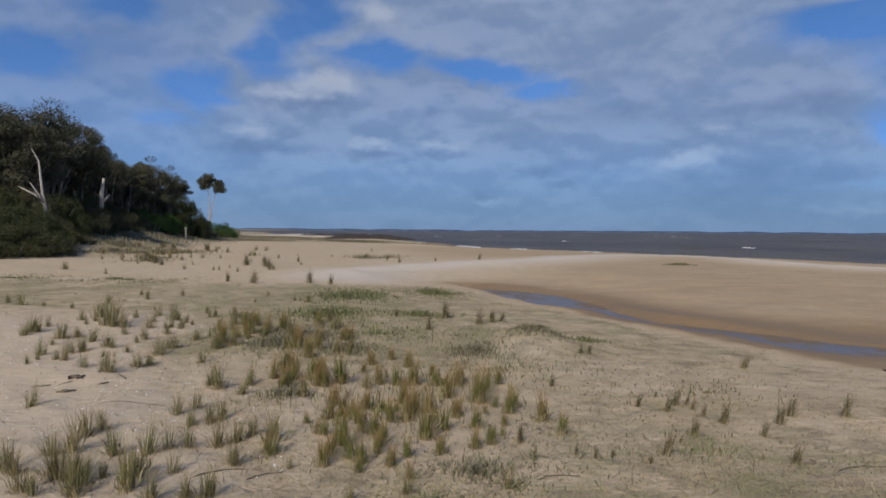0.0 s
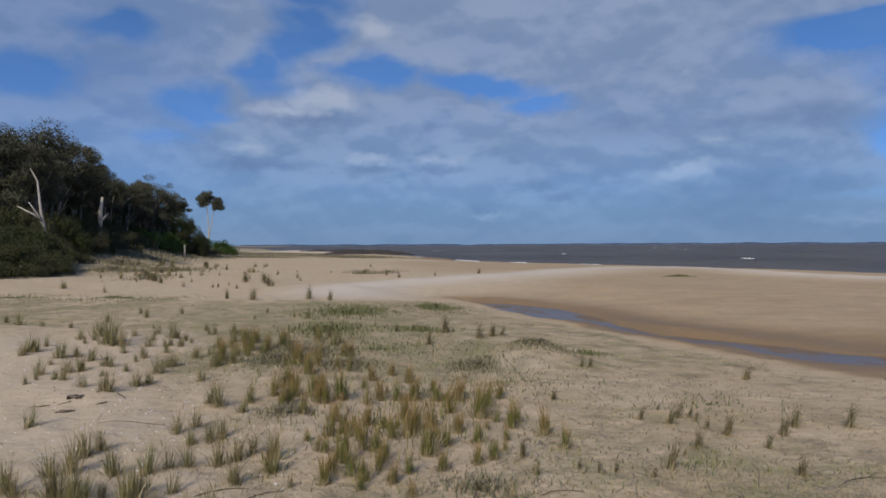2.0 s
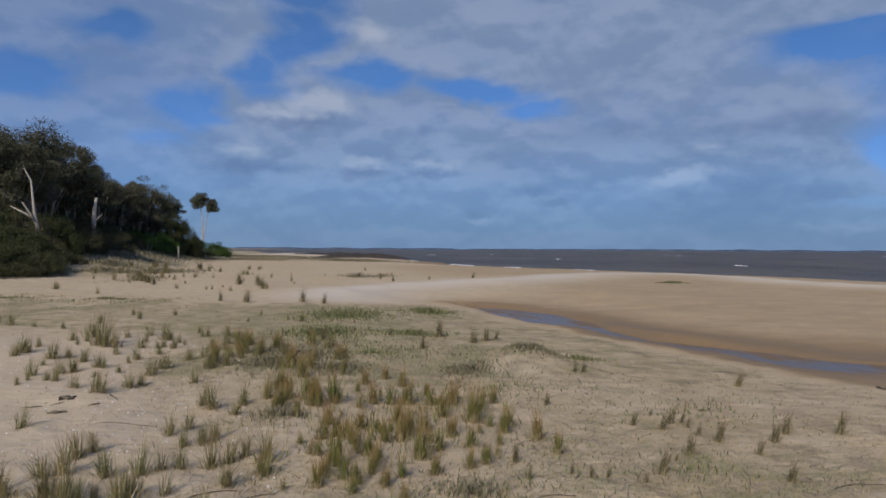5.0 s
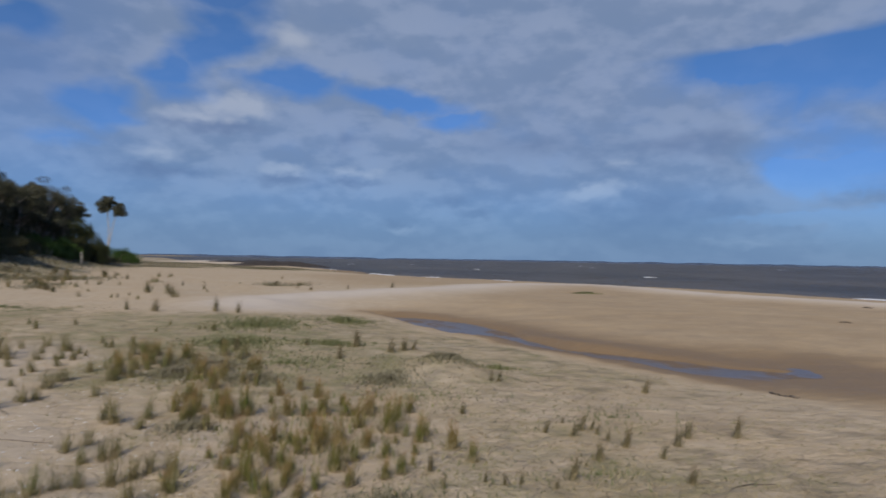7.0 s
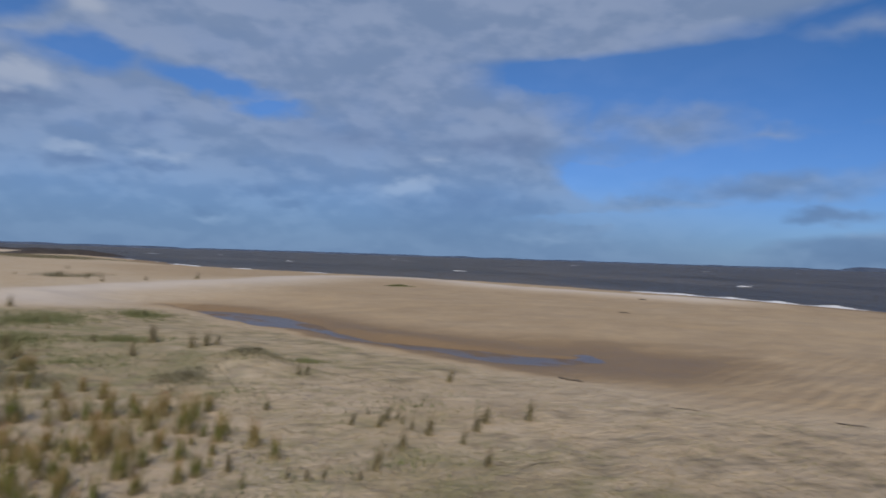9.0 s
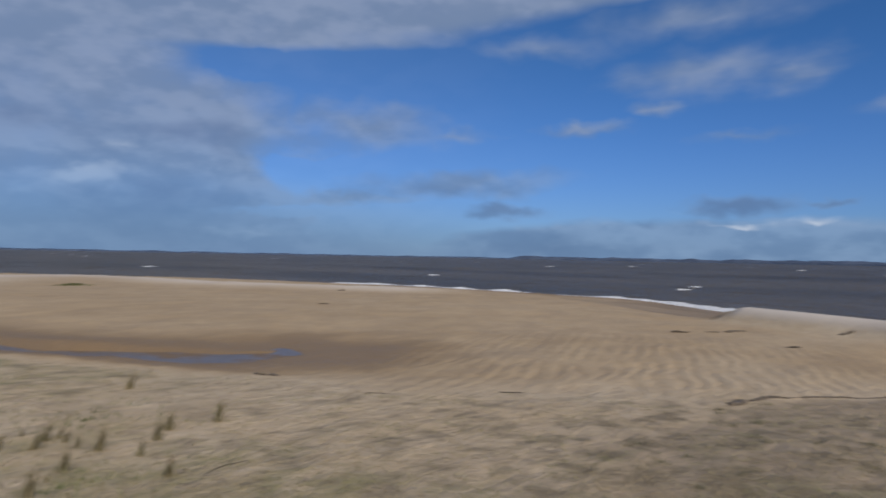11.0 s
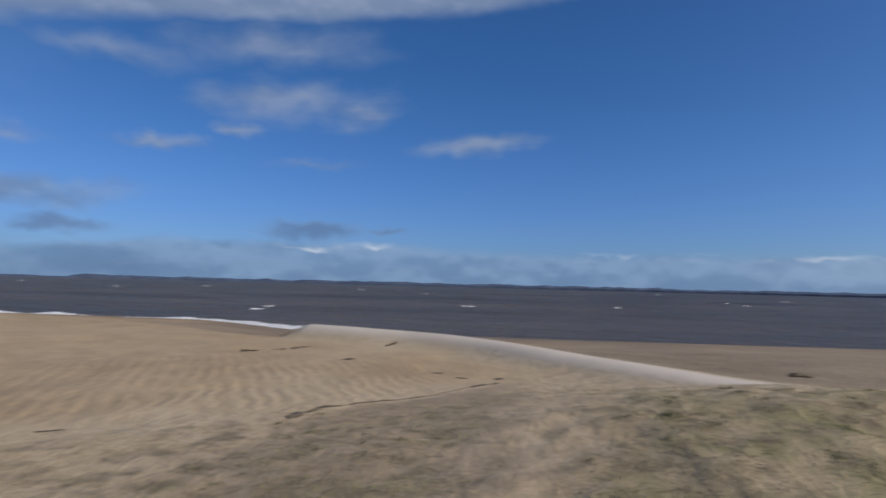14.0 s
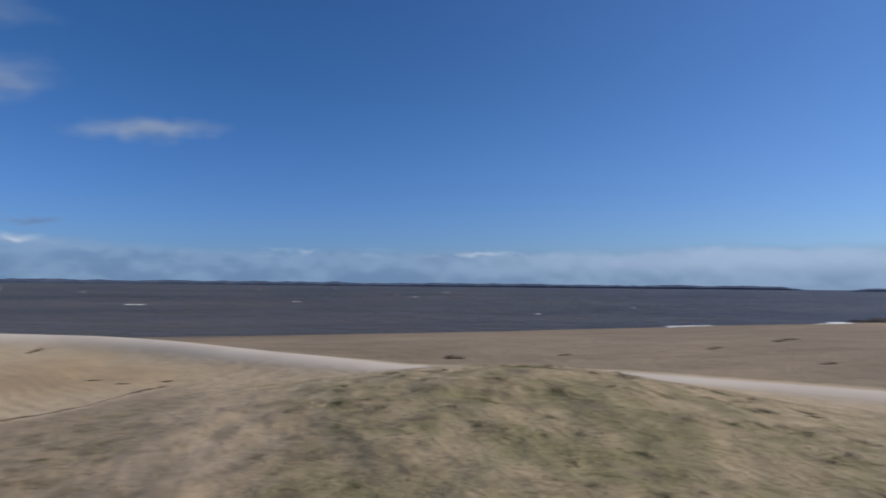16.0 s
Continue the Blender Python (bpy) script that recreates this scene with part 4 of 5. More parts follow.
land_ribbon("backdrop", -15.5, 5, 2300, 4, 9, 120, 3, "low far coast hazed blue-grey beyond the bay")
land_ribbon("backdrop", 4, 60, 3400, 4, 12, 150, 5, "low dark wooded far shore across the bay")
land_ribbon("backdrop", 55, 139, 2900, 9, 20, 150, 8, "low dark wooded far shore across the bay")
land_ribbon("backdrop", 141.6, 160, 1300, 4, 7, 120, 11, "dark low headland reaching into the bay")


# ---- foam and breaking wavelets ----
def shore_foam():
    """A thin broken line of breaking wavelets along the water's edge, with thin swash ahead of it."""
    ys = np.arange(-75, 150, 0.16)
    xs = np.interp(ys, SHORE[:, 0], SHORE[:, 1])
    gate = step(rough(ys, ys * 0, 9.0, 91, 3), -0.1, 0.25) * np.maximum(step(ys, 5, 11), step(-24 - ys, 0, 5))
    surge = 0.5 * np.exp(-((ys + 37) / 9) ** 6) * step(rough(ys, ys * 0, 3.0, 95, 3), -0.25, 0.2) + 0.5 * np.exp(-((ys - 44.4) / 1.6) ** 4) + np.exp(-((ys - 92) / 2.4) ** 4) + np.exp(-((ys - 79) / 4.5) ** 4)      # where waves break hardest
    gate = np.maximum(gate, surge)
    lift = gate * (0.35 + 0.65 * np.clip(0.5 + rough(ys, ys * 0 + 7, 0.9, 92, 3), 0, 1))
    wander = 0.5 * rough(ys, ys * 0, 3.5, 93, 4, 0.65)
    lift = lift * np.where(ys < 0, 0.5, 1.0) * (1 - 0.75 * step(ys, 50, 70) * (1 - surge)) * (1 + 0.5 * surge)
    prof = [(-1.5, 0.0, -0.02), (-0.5, 0.25, 0.02), (0.15, 1.0, 0.06), (0.45, 0.75, 0.0), (1.0, 0.0, -0.03)]
    rows = [np.stack([xs + wander + 0.5 + dx * (0.2 + 0.5 * lift), ys, SEA + base + 0.12 * lift * k - 0.12 * (1 - gate)], 1) for dx, k, base in prof]
    n = len(ys)
    i = np.arange(n - 1)
    faces = np.concatenate([np.stack([j * n + i, (j + 1) * n + i, (j + 1) * n + i + 1, j * n + i + 1], 1) for j in range(len(prof) - 1)])
    ob = mesh_object("shore_foam", np.concatenate(rows), faces, FOAM)
    return tagged(ob, "broken white foam line along the water's edge", "foam", kind="stuff")


shore_foam()


def whitecap_mesh(seed, length, width, tall):
    r = np.random.default_rng(seed)
    u = np.linspace(-1, 1, 26)
    env = np.sqrt(1 - u ** 2 * 0.98) * (0.15 + 0.85 * r.uniform(0, 1, 26))
    jag = 0.25 * np.cumsum(r.normal(0, 0.35, 26))
    prof = [(-0.9, 0.0), (-0.3, 0.55), (0.1, 1.0), (0.4, 0.6), (0.9, -0.1)]
    rows = [np.stack([u * length / 2, jag * width * 0.4 + d * width * env / 2, k * tall * env - 0.05], 1) for d, k in prof]
    n = 26
    i = np.arange(n - 1)
    faces = np.concatenate([np.stack([j * n + i, j * n + i + 1, (j + 1) * n + i + 1, (j + 1) * n + i], 1) for j in range(4)])
    ob = mesh_object("whitecap", np.concatenate(rows), faces, FOAM)
    return tagged(ob, "small white breaking wave crest on the bay", "wave crest", "whitecaps on the bay")


caps = [whitecap_mesh(31 + i, 1.8 + 0.5 * i, 0.7, 0.26) for i in range(4)]
r = random.Random(12)
for i in range(40):
    azimuth, far = r.uniform(-4, 142), 62 + 520 * r.random() ** 1.7
    x, y = far * math.sin(radians(azimuth)), far * math.cos(radians(azimuth))
    if float(inland(np.array([x]), np.array([y]))[0]) > -12:
        continue
    k = 0.5 + far / 400 * r.uniform(0.5, 1.3)
    m = pose(x, y, SEA + 0.10, 0, 0, 35 + r.uniform(-25, 25) - 90) @ Matrix.Diagonal((k, k, 0.7 * k ** 0.6, 1))
    if caps:
        caps_first = caps.pop()
        caps_first.matrix_basis = m
        kinds_of_cap = [caps_first] if i == 0 else kinds_of_cap + [caps_first]
    else:
        copy_thing(kinds_of_cap[i % len(kinds_of_cap)], Matrix()).matrix_basis = m


def dark_ledge(x, y, turn, length, width, tall, seed):
    """A low dark eroded bank at the water's edge."""
    n, m = 40, 9
    r = np.random.default_rng(seed)
    u, v = np.meshgrid(np.linspace(-1, 1, n), np.linspace(-1, 1, m), indexing="ij")
    lump = np.clip(1 - np.abs(u) ** 3, 0, 1) * np.clip(1 - np.abs(v) ** 2.5, 0, 1) * (0.75 + 0.5 * rough(u * 8, v * 3, 1.5, seed, 3))
    verts = np.stack([u * length / 2, v * width / 2 * (1 + 0.15 * rough(u * 9, v, 1.0, seed + 1, 3)), lump * tall - 0.12], -1).reshape(-1, 3)
    i = np.arange(n - 1)[:, None] * m + np.arange(m - 1)[None, :]
    ob = mesh_object("peat_ledge", verts, np.stack([i, i + 1, i + m + 1, i + m], -1).reshape(-1, 4)[:, ::-1], PEAT)
    ob.matrix_basis = pose(x, y, max(SEA, float(ground_z(np.array([x]), np.array([y]))[0])), 0, 0, turn)
    return tagged(ob, "low dark eroded bank at the water's edge", "bank")


dark_ledge(37.4, -52.6, 36, 8, 1.6, 0.55, 4)
dark_ledge(-9.6, 132.0, 3, 20, 4, 1.15, 5)
dark_ledge(-20.0, 175.0, 8, 24, 5, 0.8, 6)

# ---- rush tussocks: x, y, height ----
SAND_RUSHES = [
    (-8.02, 14.14, 0.24), (-7.44, 13.92, 0.14), (-13.36, 26.37, 0.31), (-5.90, 10.67, 0.31), (-5.13, 10.10, 0.25), (-4.81, 8.96, 0.22), (-4.47, 9.02, 0.23), (-5.73, 11.93, 0.18),
    (-5.66, 12.45, 0.29), (-5.01, 11.42, 0.48), (-4.71, 11.21, 0.28), (-4.27, 11.19, 0.23), (-4.51, 9.72, 0.18), (-4.14, 9.34, 0.19), (-4.96, 10.25, 0.15), (-3.85, 8.11, 0.15),
    (-3.91, 8.72, 0.09), (-3.71, 8.98, 0.10), (-3.24, 8.15, 0.17), (-3.16, 8.31, 0.12), (-3.25, 8.88, 0.22), (-3.19, 9.29, 0.23), (-4.24, 12.22, 0.29), (-3.75, 11.16, 0.19),
    (-3.20, 10.16, 0.19), (-3.02, 10.36, 0.22), (-2.97, 11.45, 0.24), (-4.01, 11.18, 0.11), (-4.37, 8.48, 0.11), (-8.60, 14.69, 0.18)]
NEAR_RUSHES = [
    (-1.94, 6.26, 0.15), (-2.09, 7.19, 0.18), (-1.96, 7.06, 0.21), (-1.66, 6.80, 0.14), (-1.70, 7.31, 0.18), (-2.02, 5.98, 0.15), (-1.81, 5.70, 0.13), (-1.67, 5.78, 0.14),
    (-1.60, 5.87, 0.15), (-2.46, 5.52, 0.16), (-1.86, 4.91, 0.19), (-2.50, 4.82, 0.18), (-2.41, 4.94, 0.19), (-2.51, 5.35, 0.16), (-2.09, 4.89, 0.16), (-1.75, 5.04, 0.15),
    (-1.62, 5.07, 0.15), (-1.40, 5.09, 0.17), (-1.17, 4.64, 0.15), (-1.30, 5.22, 0.15), (-1.52, 4.45, 0.13), (-2.25, 4.38, 0.16), (-2.11, 4.37, 0.18), (-1.76, 4.36, 0.15),
    (-1.95, 4.41, 0.11), (-1.71, 4.51, 0.11), (-0.95, 4.87, 0.18), (-1.02, 5.21, 0.22), (-0.77, 4.57, 0.08), (-1.21, 5.36, 0.13), (-3.51, 6.38, 0.19)]
GOLDEN_RUSHES = [
    (-1.45, 8.06, 0.20), (-1.24, 7.43, 0.22), (-1.27, 8.59, 0.21), (-0.73, 7.26, 0.27), (-0.89, 7.14, 0.21), (-0.68, 5.91, 0.20), (-0.56, 6.00, 0.20), (-0.69, 6.41, 0.21),
    (-0.38, 6.29, 0.20), (-0.24, 5.32, 0.18), (0.02, 5.88, 0.29), (0.09, 6.17, 0.23), (-0.04, 6.60, 0.22), (0.18, 5.30, 0.26), (0.22, 6.16, 0.21), (0.33, 5.52, 0.21),
    (0.41, 6.82, 0.23), (0.31, 7.36, 0.21), (0.56, 7.34, 0.24), (0.71, 6.57, 0.33), (0.84, 7.06, 0.24), (0.59, 5.59, 0.19), (0.54, 5.00, 0.15), (0.68, 5.13, 0.17),
    (0.95, 6.13, 0.20), (1.05, 6.44, 0.21), (1.22, 5.88, 0.22), (1.30, 5.43, 0.16), (-0.53, 4.79, 0.16)]
GOLDEN_RUSHES_TOO = [
    (-0.48, 5.04, 0.25), (-0.37, 4.72, 0.16), (-0.54, 4.56, 0.15), (-0.28, 4.60, 0.17), (-0.08, 4.60, 0.13), (0.03, 4.77, 0.14), (-0.15, 5.17, 0.15), (-0.34, 5.40, 0.16),
    (-0.40, 5.64, 0.14), (0.06, 7.37, 0.25), (-0.12, 7.38, 0.22), (-0.31, 7.39, 0.22), (-0.47, 8.36, 0.17), (-0.23, 8.73, 0.18), (-1.64, 9.68, 0.24), (-1.25, 9.20, 0.23),
    (-2.28, 10.78, 0.27), (-2.80, 11.44, 0.24), (-2.13, 11.40, 0.24), (-2.61, 11.43, 0.27), (-1.02, 6.65, 0.17), (-0.13, 5.80, 0.17), (0.45, 5.96, 0.15), (-0.01, 8.34, 0.19),
    (0.99, 7.32, 0.15)]
DUNE_RUSHES = [
    (-13.43, 34.4, 0.42), (-12.9, 33.6, 0.34), (-12.06, 32.1, 0.38), (-13.9, 35.6, 0.32), (-20.3, 50.6, 0.5), (-19.7, 53.5, 0.5), (-18.8, 53.3, 0.46), (-16.1, 53.0, 0.42), (-6.9, 28.1, 0.34), (-6.0, 27.8, 0.36),
    (-14.6, 37.0, 0.30), (-11.4, 31.0, 0.26), (-17.2, 47.5, 0.40), (-15.4, 42.0, 0.36)]
FRONT_RUSHES = [
    (-2.22, 4.05, 0.15), (-2.64, 4.53, 0.17), (-2.55, 4.45, 0.15), (-2.22, 4.37, 0.20), (-1.97, 4.07, 0.22), (-2.02, 4.30, 0.17), (-1.67, 4.12, 0.20), (-1.71, 4.36, 0.15),
    (-1.15, 3.99, 0.15), (-1.26, 3.96, 0.13), (-2.32, 4.12, 0.16), (-2.70, 4.15, 0.18), (-1.45, 3.90, 0.14), (-0.30, 3.98, 0.09), (0.04, 4.12, 0.11), (0.69, 4.23, 0.11)]
TURF_RUSHES = [
    (2.32, 9.02, 0.15), (2.43, 9.02, 0.15), (4.43, 8.71, 0.18), (2.26, 6.45, 0.12), (2.50, 6.31, 0.18), (2.55, 6.77, 0.08), (2.66, 6.52, 0.15), (2.77, 6.52, 0.11),
    (2.77, 6.36, 0.10), (2.76, 6.08, 0.10), (2.40, 5.43, 0.18), (2.84, 5.84, 0.17), (3.02, 5.48, 0.14), (3.36, 5.86, 0.17), (3.60, 6.11, 0.18), (4.11, 6.08, 0.18),
    (1.96, 4.87, 0.18), (2.23, 5.28, 0.05), (2.92, 4.82, 0.14), (1.27, 4.83, 0.08), (1.40, 4.76, 0.10), (1.54, 4.82, 0.08), (1.77, 4.69, 0.08), (0.90, 5.12, 0.15),
    (0.94, 4.72, 0.08), (1.58, 7.29, 0.12)]
FAR_RUSHES = [
    (-3.05, 19.95, 0.33), (-2.39, 19.71, 0.25), (-4.57, 19.45, 0.32), (-5.40, 19.89, 0.23), (-7.40, 25.99, 0.17), (-7.37, 29.89, 0.30), (-5.46, 25.87, 0.32), (-6.55, 29.84, 0.30),
    (-7.42, 37.17, 0.25), (-5.68, 33.30, 0.22), (-0.69, 31.87, 0.21), (1.01, 32.83, 0.16), (-1.48, 36.06, 0.24), (-3.22, 50.08, 0.25), (-0.28, 12.99, 0.16), (0.64, 12.94, 0.30),
    (0.31, 11.41, 0.21), (1.24, 12.33, 0.26), (1.50, 12.56, 0.23), (1.70, 12.71, 0.16), (-1.48, 12.23, 0.25), (-14.07, 48.53, 0.49), (-12.64, 46.19, 0.38), (-14.68, 48.58, 0.49),
    (3.46, 36.38, 0.30)]


green_rushes = [rush_meshes(54 + 8 * i, 100 + i, GREEN_BLADE, STRAW_BLADE, 0.30) for i in range(5)]
golden_rushes = [rush_meshes(84 + 12 * i, 200 + i, GOLD_BLADE, STRAW_BLADE) for i in range(5)]
dark_rushes = [rush_meshes(70 + 8 * i, 260 + i, DARK_BLADE, STRAW_BLADE, 0.12) for i in range(4)]
for ob in dark_rushes:
    tagged(ob, "dark brown-green rush tussock leaning in sandy turf", "grass tussock", "dark rush tussocks")
for ob in green_rushes:
    tagged(ob, "olive green rush tussock standing in bare beach sand", "grass tussock", "rush tussocks on the sand")
for ob in golden_rushes:
    tagged(ob, "rusty golden rush tussock with green foot in thin turf", "grass tussock", "golden rush tussocks")
placed = set()


def set_rush(kinds, i, x, y, h, r, wide=1.0):
    source = kinds[i % len(kinds)]
    ob = source if source.name not in placed else copy_thing(source, Matrix())
    placed.add(ob.name)
    z = float(ground_z(np.array([x]), np.array([y]))[0])
    k = h * r.uniform(1.1, 1.4)
    k = k * (1.12 if x < -0.9 and y < 9 else 1.0)
    lean = r.uniform(8, 22) if x > 1.5 else r.uniform(-3, 9)
    ob.matrix_basis = pose(x, y, z, r.uniform(-5, 5), lean, 0) @ pose(0, 0, 0, 0, 0, r.uniform(0, 360)) @ Matrix.Diagonal((k * wide, k * wide, k, 1))
    return ob


r = random.Random(77)
for n, (spots, kinds, wide) in enumerate(((SAND_RUSHES, green_rushes, 1.15), (NEAR_RUSHES, green_rushes, 1.0), (TURF_RUSHES, dark_rushes, 0.75), (FAR_RUSHES, dark_rushes, 0.9), (FRONT_RUSHES, green_rushes, 1.05), (DUNE_RUSHES, dark_rushes, 1.5),
                                          (GOLDEN_RUSHES, golden_rushes, 1.0), (GOLDEN_RUSHES_TOO, golden_rushes, 1.0))):
    for i, (x, y, h) in enumerate(spots):
        set_rush(kinds, i, x, y, h, r, wide)
# smaller golden tussocks filling the patch, and a scatter on the sand and the bank beyond
for i in range(26):
    w, q = r.uniform(0, 6.283), math.sqrt(r.random())
    set_rush(golden_rushes, i, -0.25 + 1.45 * q * math.cos(w), 6.2 + 1.9 * q * math.sin(w), r.uniform(0.08, 0.17), r)
for i in range(20):
    set_rush(golden_rushes if i % 4 else green_rushes, i, r.gauss(-1.0, 0.42), r.uniform(7.0, 10.4), r.uniform(0.12, 0.24), r)
for i in range(18):
    set_rush(golden_rushes if i % 2 else green_rushes, i, r.uniform(-2.9, -1.0), r.uniform(9.3, 11.8), r.uniform(0.16, 0.28), r)
for i in range(22):
    set_rush(green_rushes, i, r.uniform(-16, -4.5), r.uniform(21, 44), r.uniform(0.12, 0.26), r)
for i in range(40):
    set_rush(green_rushes, i, r.uniform(-6.2, -2.2), r.uniform(7.6, 13.5), r.uniform(0.09, 0.20), r)
for i in range(22):
    set_rush(green_rushes, i, -1.0 - 7 * r.random(), 10.5 + 6 * r.random(), r.uniform(0.10, 0.22), r)


# ---- turf: short wind-combed grass, and low herb mats ----
def turf_blades(n, name, seed, mat, r0, r1, mask_gain, tall, width, label, spread=(-36, 146)):
    g = np.random.default_rng(seed)
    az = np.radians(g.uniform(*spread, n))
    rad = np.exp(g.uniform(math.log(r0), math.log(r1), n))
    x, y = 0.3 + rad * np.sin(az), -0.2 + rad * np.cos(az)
    mask = zone_masks(x, y)[0]
    keep = g.uniform(0, 1, n) < mask_gain * mask * (0.4 + 1.2 * np.clip(0.5 + rough(x, y, 0.5, 15, 3), 0, 1))
    x, y, rad = x[keep], y[keep], rad[keep]
    k = len(x)
    size = 0.55 + 0.10 * rad
    base = np.stack([x, y, ground_z(x, y) - 0.006], 1)
    v, f, fade = blades(base, g.uniform(0.4, 1, k) * tall, g.uniform(0.6, 2.2, k) * tall, g.normal(0.4, 2.4, k), width * size, 0.4)
    ob = mesh_object(name, v, f, mat, False, (("along", fade),))
    return tagged(ob, label, "grass", kind="stuff")


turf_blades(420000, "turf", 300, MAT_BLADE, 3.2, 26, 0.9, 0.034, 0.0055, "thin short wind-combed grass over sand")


def herb_mat(spots, name, seed, mat, per_m2, tall, label):
    g = np.random.default_rng(seed)
    xs, ys, hs = [], [], []
    for x, y, rx, ry in spots:
        n = int(per_m2 * rx * ry * 3)
        w, q = g.uniform(0, 6.283, n), np.abs(g.normal(0, 0.62, n))
        xs.append(x + rx * q * np.cos(w))
        ys.append(y + ry * q * np.sin(w))
        hs.append(tall * g.uniform(0.4, 1.1, n) * np.clip(1.2 - 0.6 * q, 0.3, 1))
    x, y, h = np.concatenate(xs), np.concatenate(ys), np.concatenate(hs)
    k = len(x)
    v, f, fade = blades(np.stack([x, y, ground_z(x, y) - 0.01], 1), h, h * g.uniform(0.3, 1.0, k), g.uniform(0, 6.283, k), 0.005 + 0.0008 * np.abs(y), 0.5)
    ob = mesh_object(name, v, f, mat, False, (("along", fade),))
    return tagged(ob, label, "herb", kind="stuff")


herb_mat([(-1.5, 16.6, 1.2, 1.8), (-1.6, 13.0, 1.1, 1.2), (0.6, 18.3, 0.8, 1.1), (13.9, 35.0, 0.9, 0.5), (0.2, 13.2, 0.9, 0.5), (2.8, 10.6, 0.5, 0.3)],
         "herb_mat", 310, HERB_BLADE, 420, 0.13, "low dark green creeping herb mat on sand")
herb_mat([(-1.7, 10.6, 0.7, 1.0), (-1.2, 6.7, 0.35, 0.35), (-0.9, 9.3, 0.5, 0.6), (0.9, 9.2, 0.5, 0.5), (-1.9, 9.7, 0.5, 0.6), (1.9, 9.9, 0.6, 0.4), (0.5, 4.5, 0.35, 0.3)],
         "dry_herb", 311, GREY_BLADE, 1300, 0.11, "dry grey-brown low herbs between the rushes")


herb_mat([(-0.2, 6.2, 1.6, 2.2), (0.4, 7.4, 1.2, 1.0), (-1.6, 9.4, 1.0, 1.6)], "rush_stems", 312, GOLD_BLADE, 60, 0.15, "thin single golden rush stems over turf")
herb_mat([(0.6, 4.6, 1.4, 0.8), (2.2, 5.0, 1.6, 1.2), (-0.5, 10.8, 3.0, 2.4), (1.2, 8.2, 1.8, 1.6), (3.2, 7.0, 1.6, 1.6), (-9.0, 21.0, 3.0, 1.6), (-13, 22.5, 2.6, 1.8)], "grass_stems", 313, HERB_BLADE, 50, 0.075, "thin single green grass stems over sandy turf")

# dry tufts and greener patches on the grassy rise, and dead stalks lying over the near turf
g = random.Random(31)
tuft_spots = []
for i in range(150):
    x, y = g.uniform(3.6, 9.6), g.uniform(-8.0, 2.6)
    if abs(y + 0.25) > 0.7:
        tuft_spots.append((x, y, g.uniform(0.12, 0.34), g.uniform(0.10, 0.22)))
herb_mat(tuft_spots, "dry_tufts", 315, GREY_BLADE, 620, 0.045, "small dark dry tufts in the short turf")
herb_mat([(7.0, -4.3, 0.55, 0.22), (6.9, -3.3, 0.4, 0.2), (5.6, -1.6, 0.4, 0.35), (4.9, -1.9, 0.35, 0.3), (7.7, -1.9, 0.5, 0.35), (6.2, -2.9, 0.35, 0.2), (4.4, -3.6, 0.35, 0.3), (8.6, -4.6, 0.6, 0.3), (0.75, 4.25, 0.35, 0.3), (0.2, 4.0, 0.3, 0.25)],
         "green_turf", 316, HERB_BLADE, 900, 0.045, "fresh green grass patches on the grassy rise")


def dead_stalks(n, seed):
    """Thin dead stalks lying about on the turf among the rushes."""
    q = np.random.default_rng(seed)
    x, y = q.normal(0.5, 1.6, n), 3.7 + 6.0 * q.uniform(0, 1, n) ** 1.3
    length = q.uniform(0.06, 0.24, n)
    v, f, fade = blades(np.stack([x, y, ground_z(x, y) + 0.004], 1), q.uniform(0.005, 0.05, n), length, q.normal(0.5, 1.6, n), 0.003 + 0.0006 * y, 0.6)
    return tagged(mesh_object("dead_stalks", v, f, WRACK, False, (("along", fade),)), "thin dead brown stalks lying on sandy turf", "dry stalks", kind="stuff")


dead_stalks(1300, 58)
herb_mat([(-19.0, 43.5, 2.6, 2.6), (-21.5, 50.0, 3.4, 4.0), (-23.5, 57.0, 3.6, 5.0), (-26.0, 66.0, 4.0, 6.0), (-27.5, 76.0, 4.0, 6.0), (-28.0, 88.0, 4.0, 6.0), (-16.5, 46.0, 3.0, 3.0), (-2.8, 38.6, 1.6, 0.9), (-1.6, 41.0, 1.3, 0.8), (-13.2, 34.2, 1.6, 1.4),
          (-24.0, 98.0, 7.0, 5.0), (-14.0, 118.0, 14.0, 4.0), (-28.0, 142.0, 12.0, 3.0), (-9.0, 104.0, 7.0, 1.2), (-38.0, 128.0, 9.0, 5.0)], "bank_grass", 314, GREY_BLADE, 42, 0.34, "coarse olive-brown grass on the sandy bank")
for i in range(30):
    d = r.uniform(36, 62)
    w = radians(r.uniform(-24.5, -12))
    set_rush(golden_rushes if i % 3 == 0 else green_rushes, i, d * math.sin(w), d * math.cos(w), r.uniform(0.18, 0.38), r, 1.4)


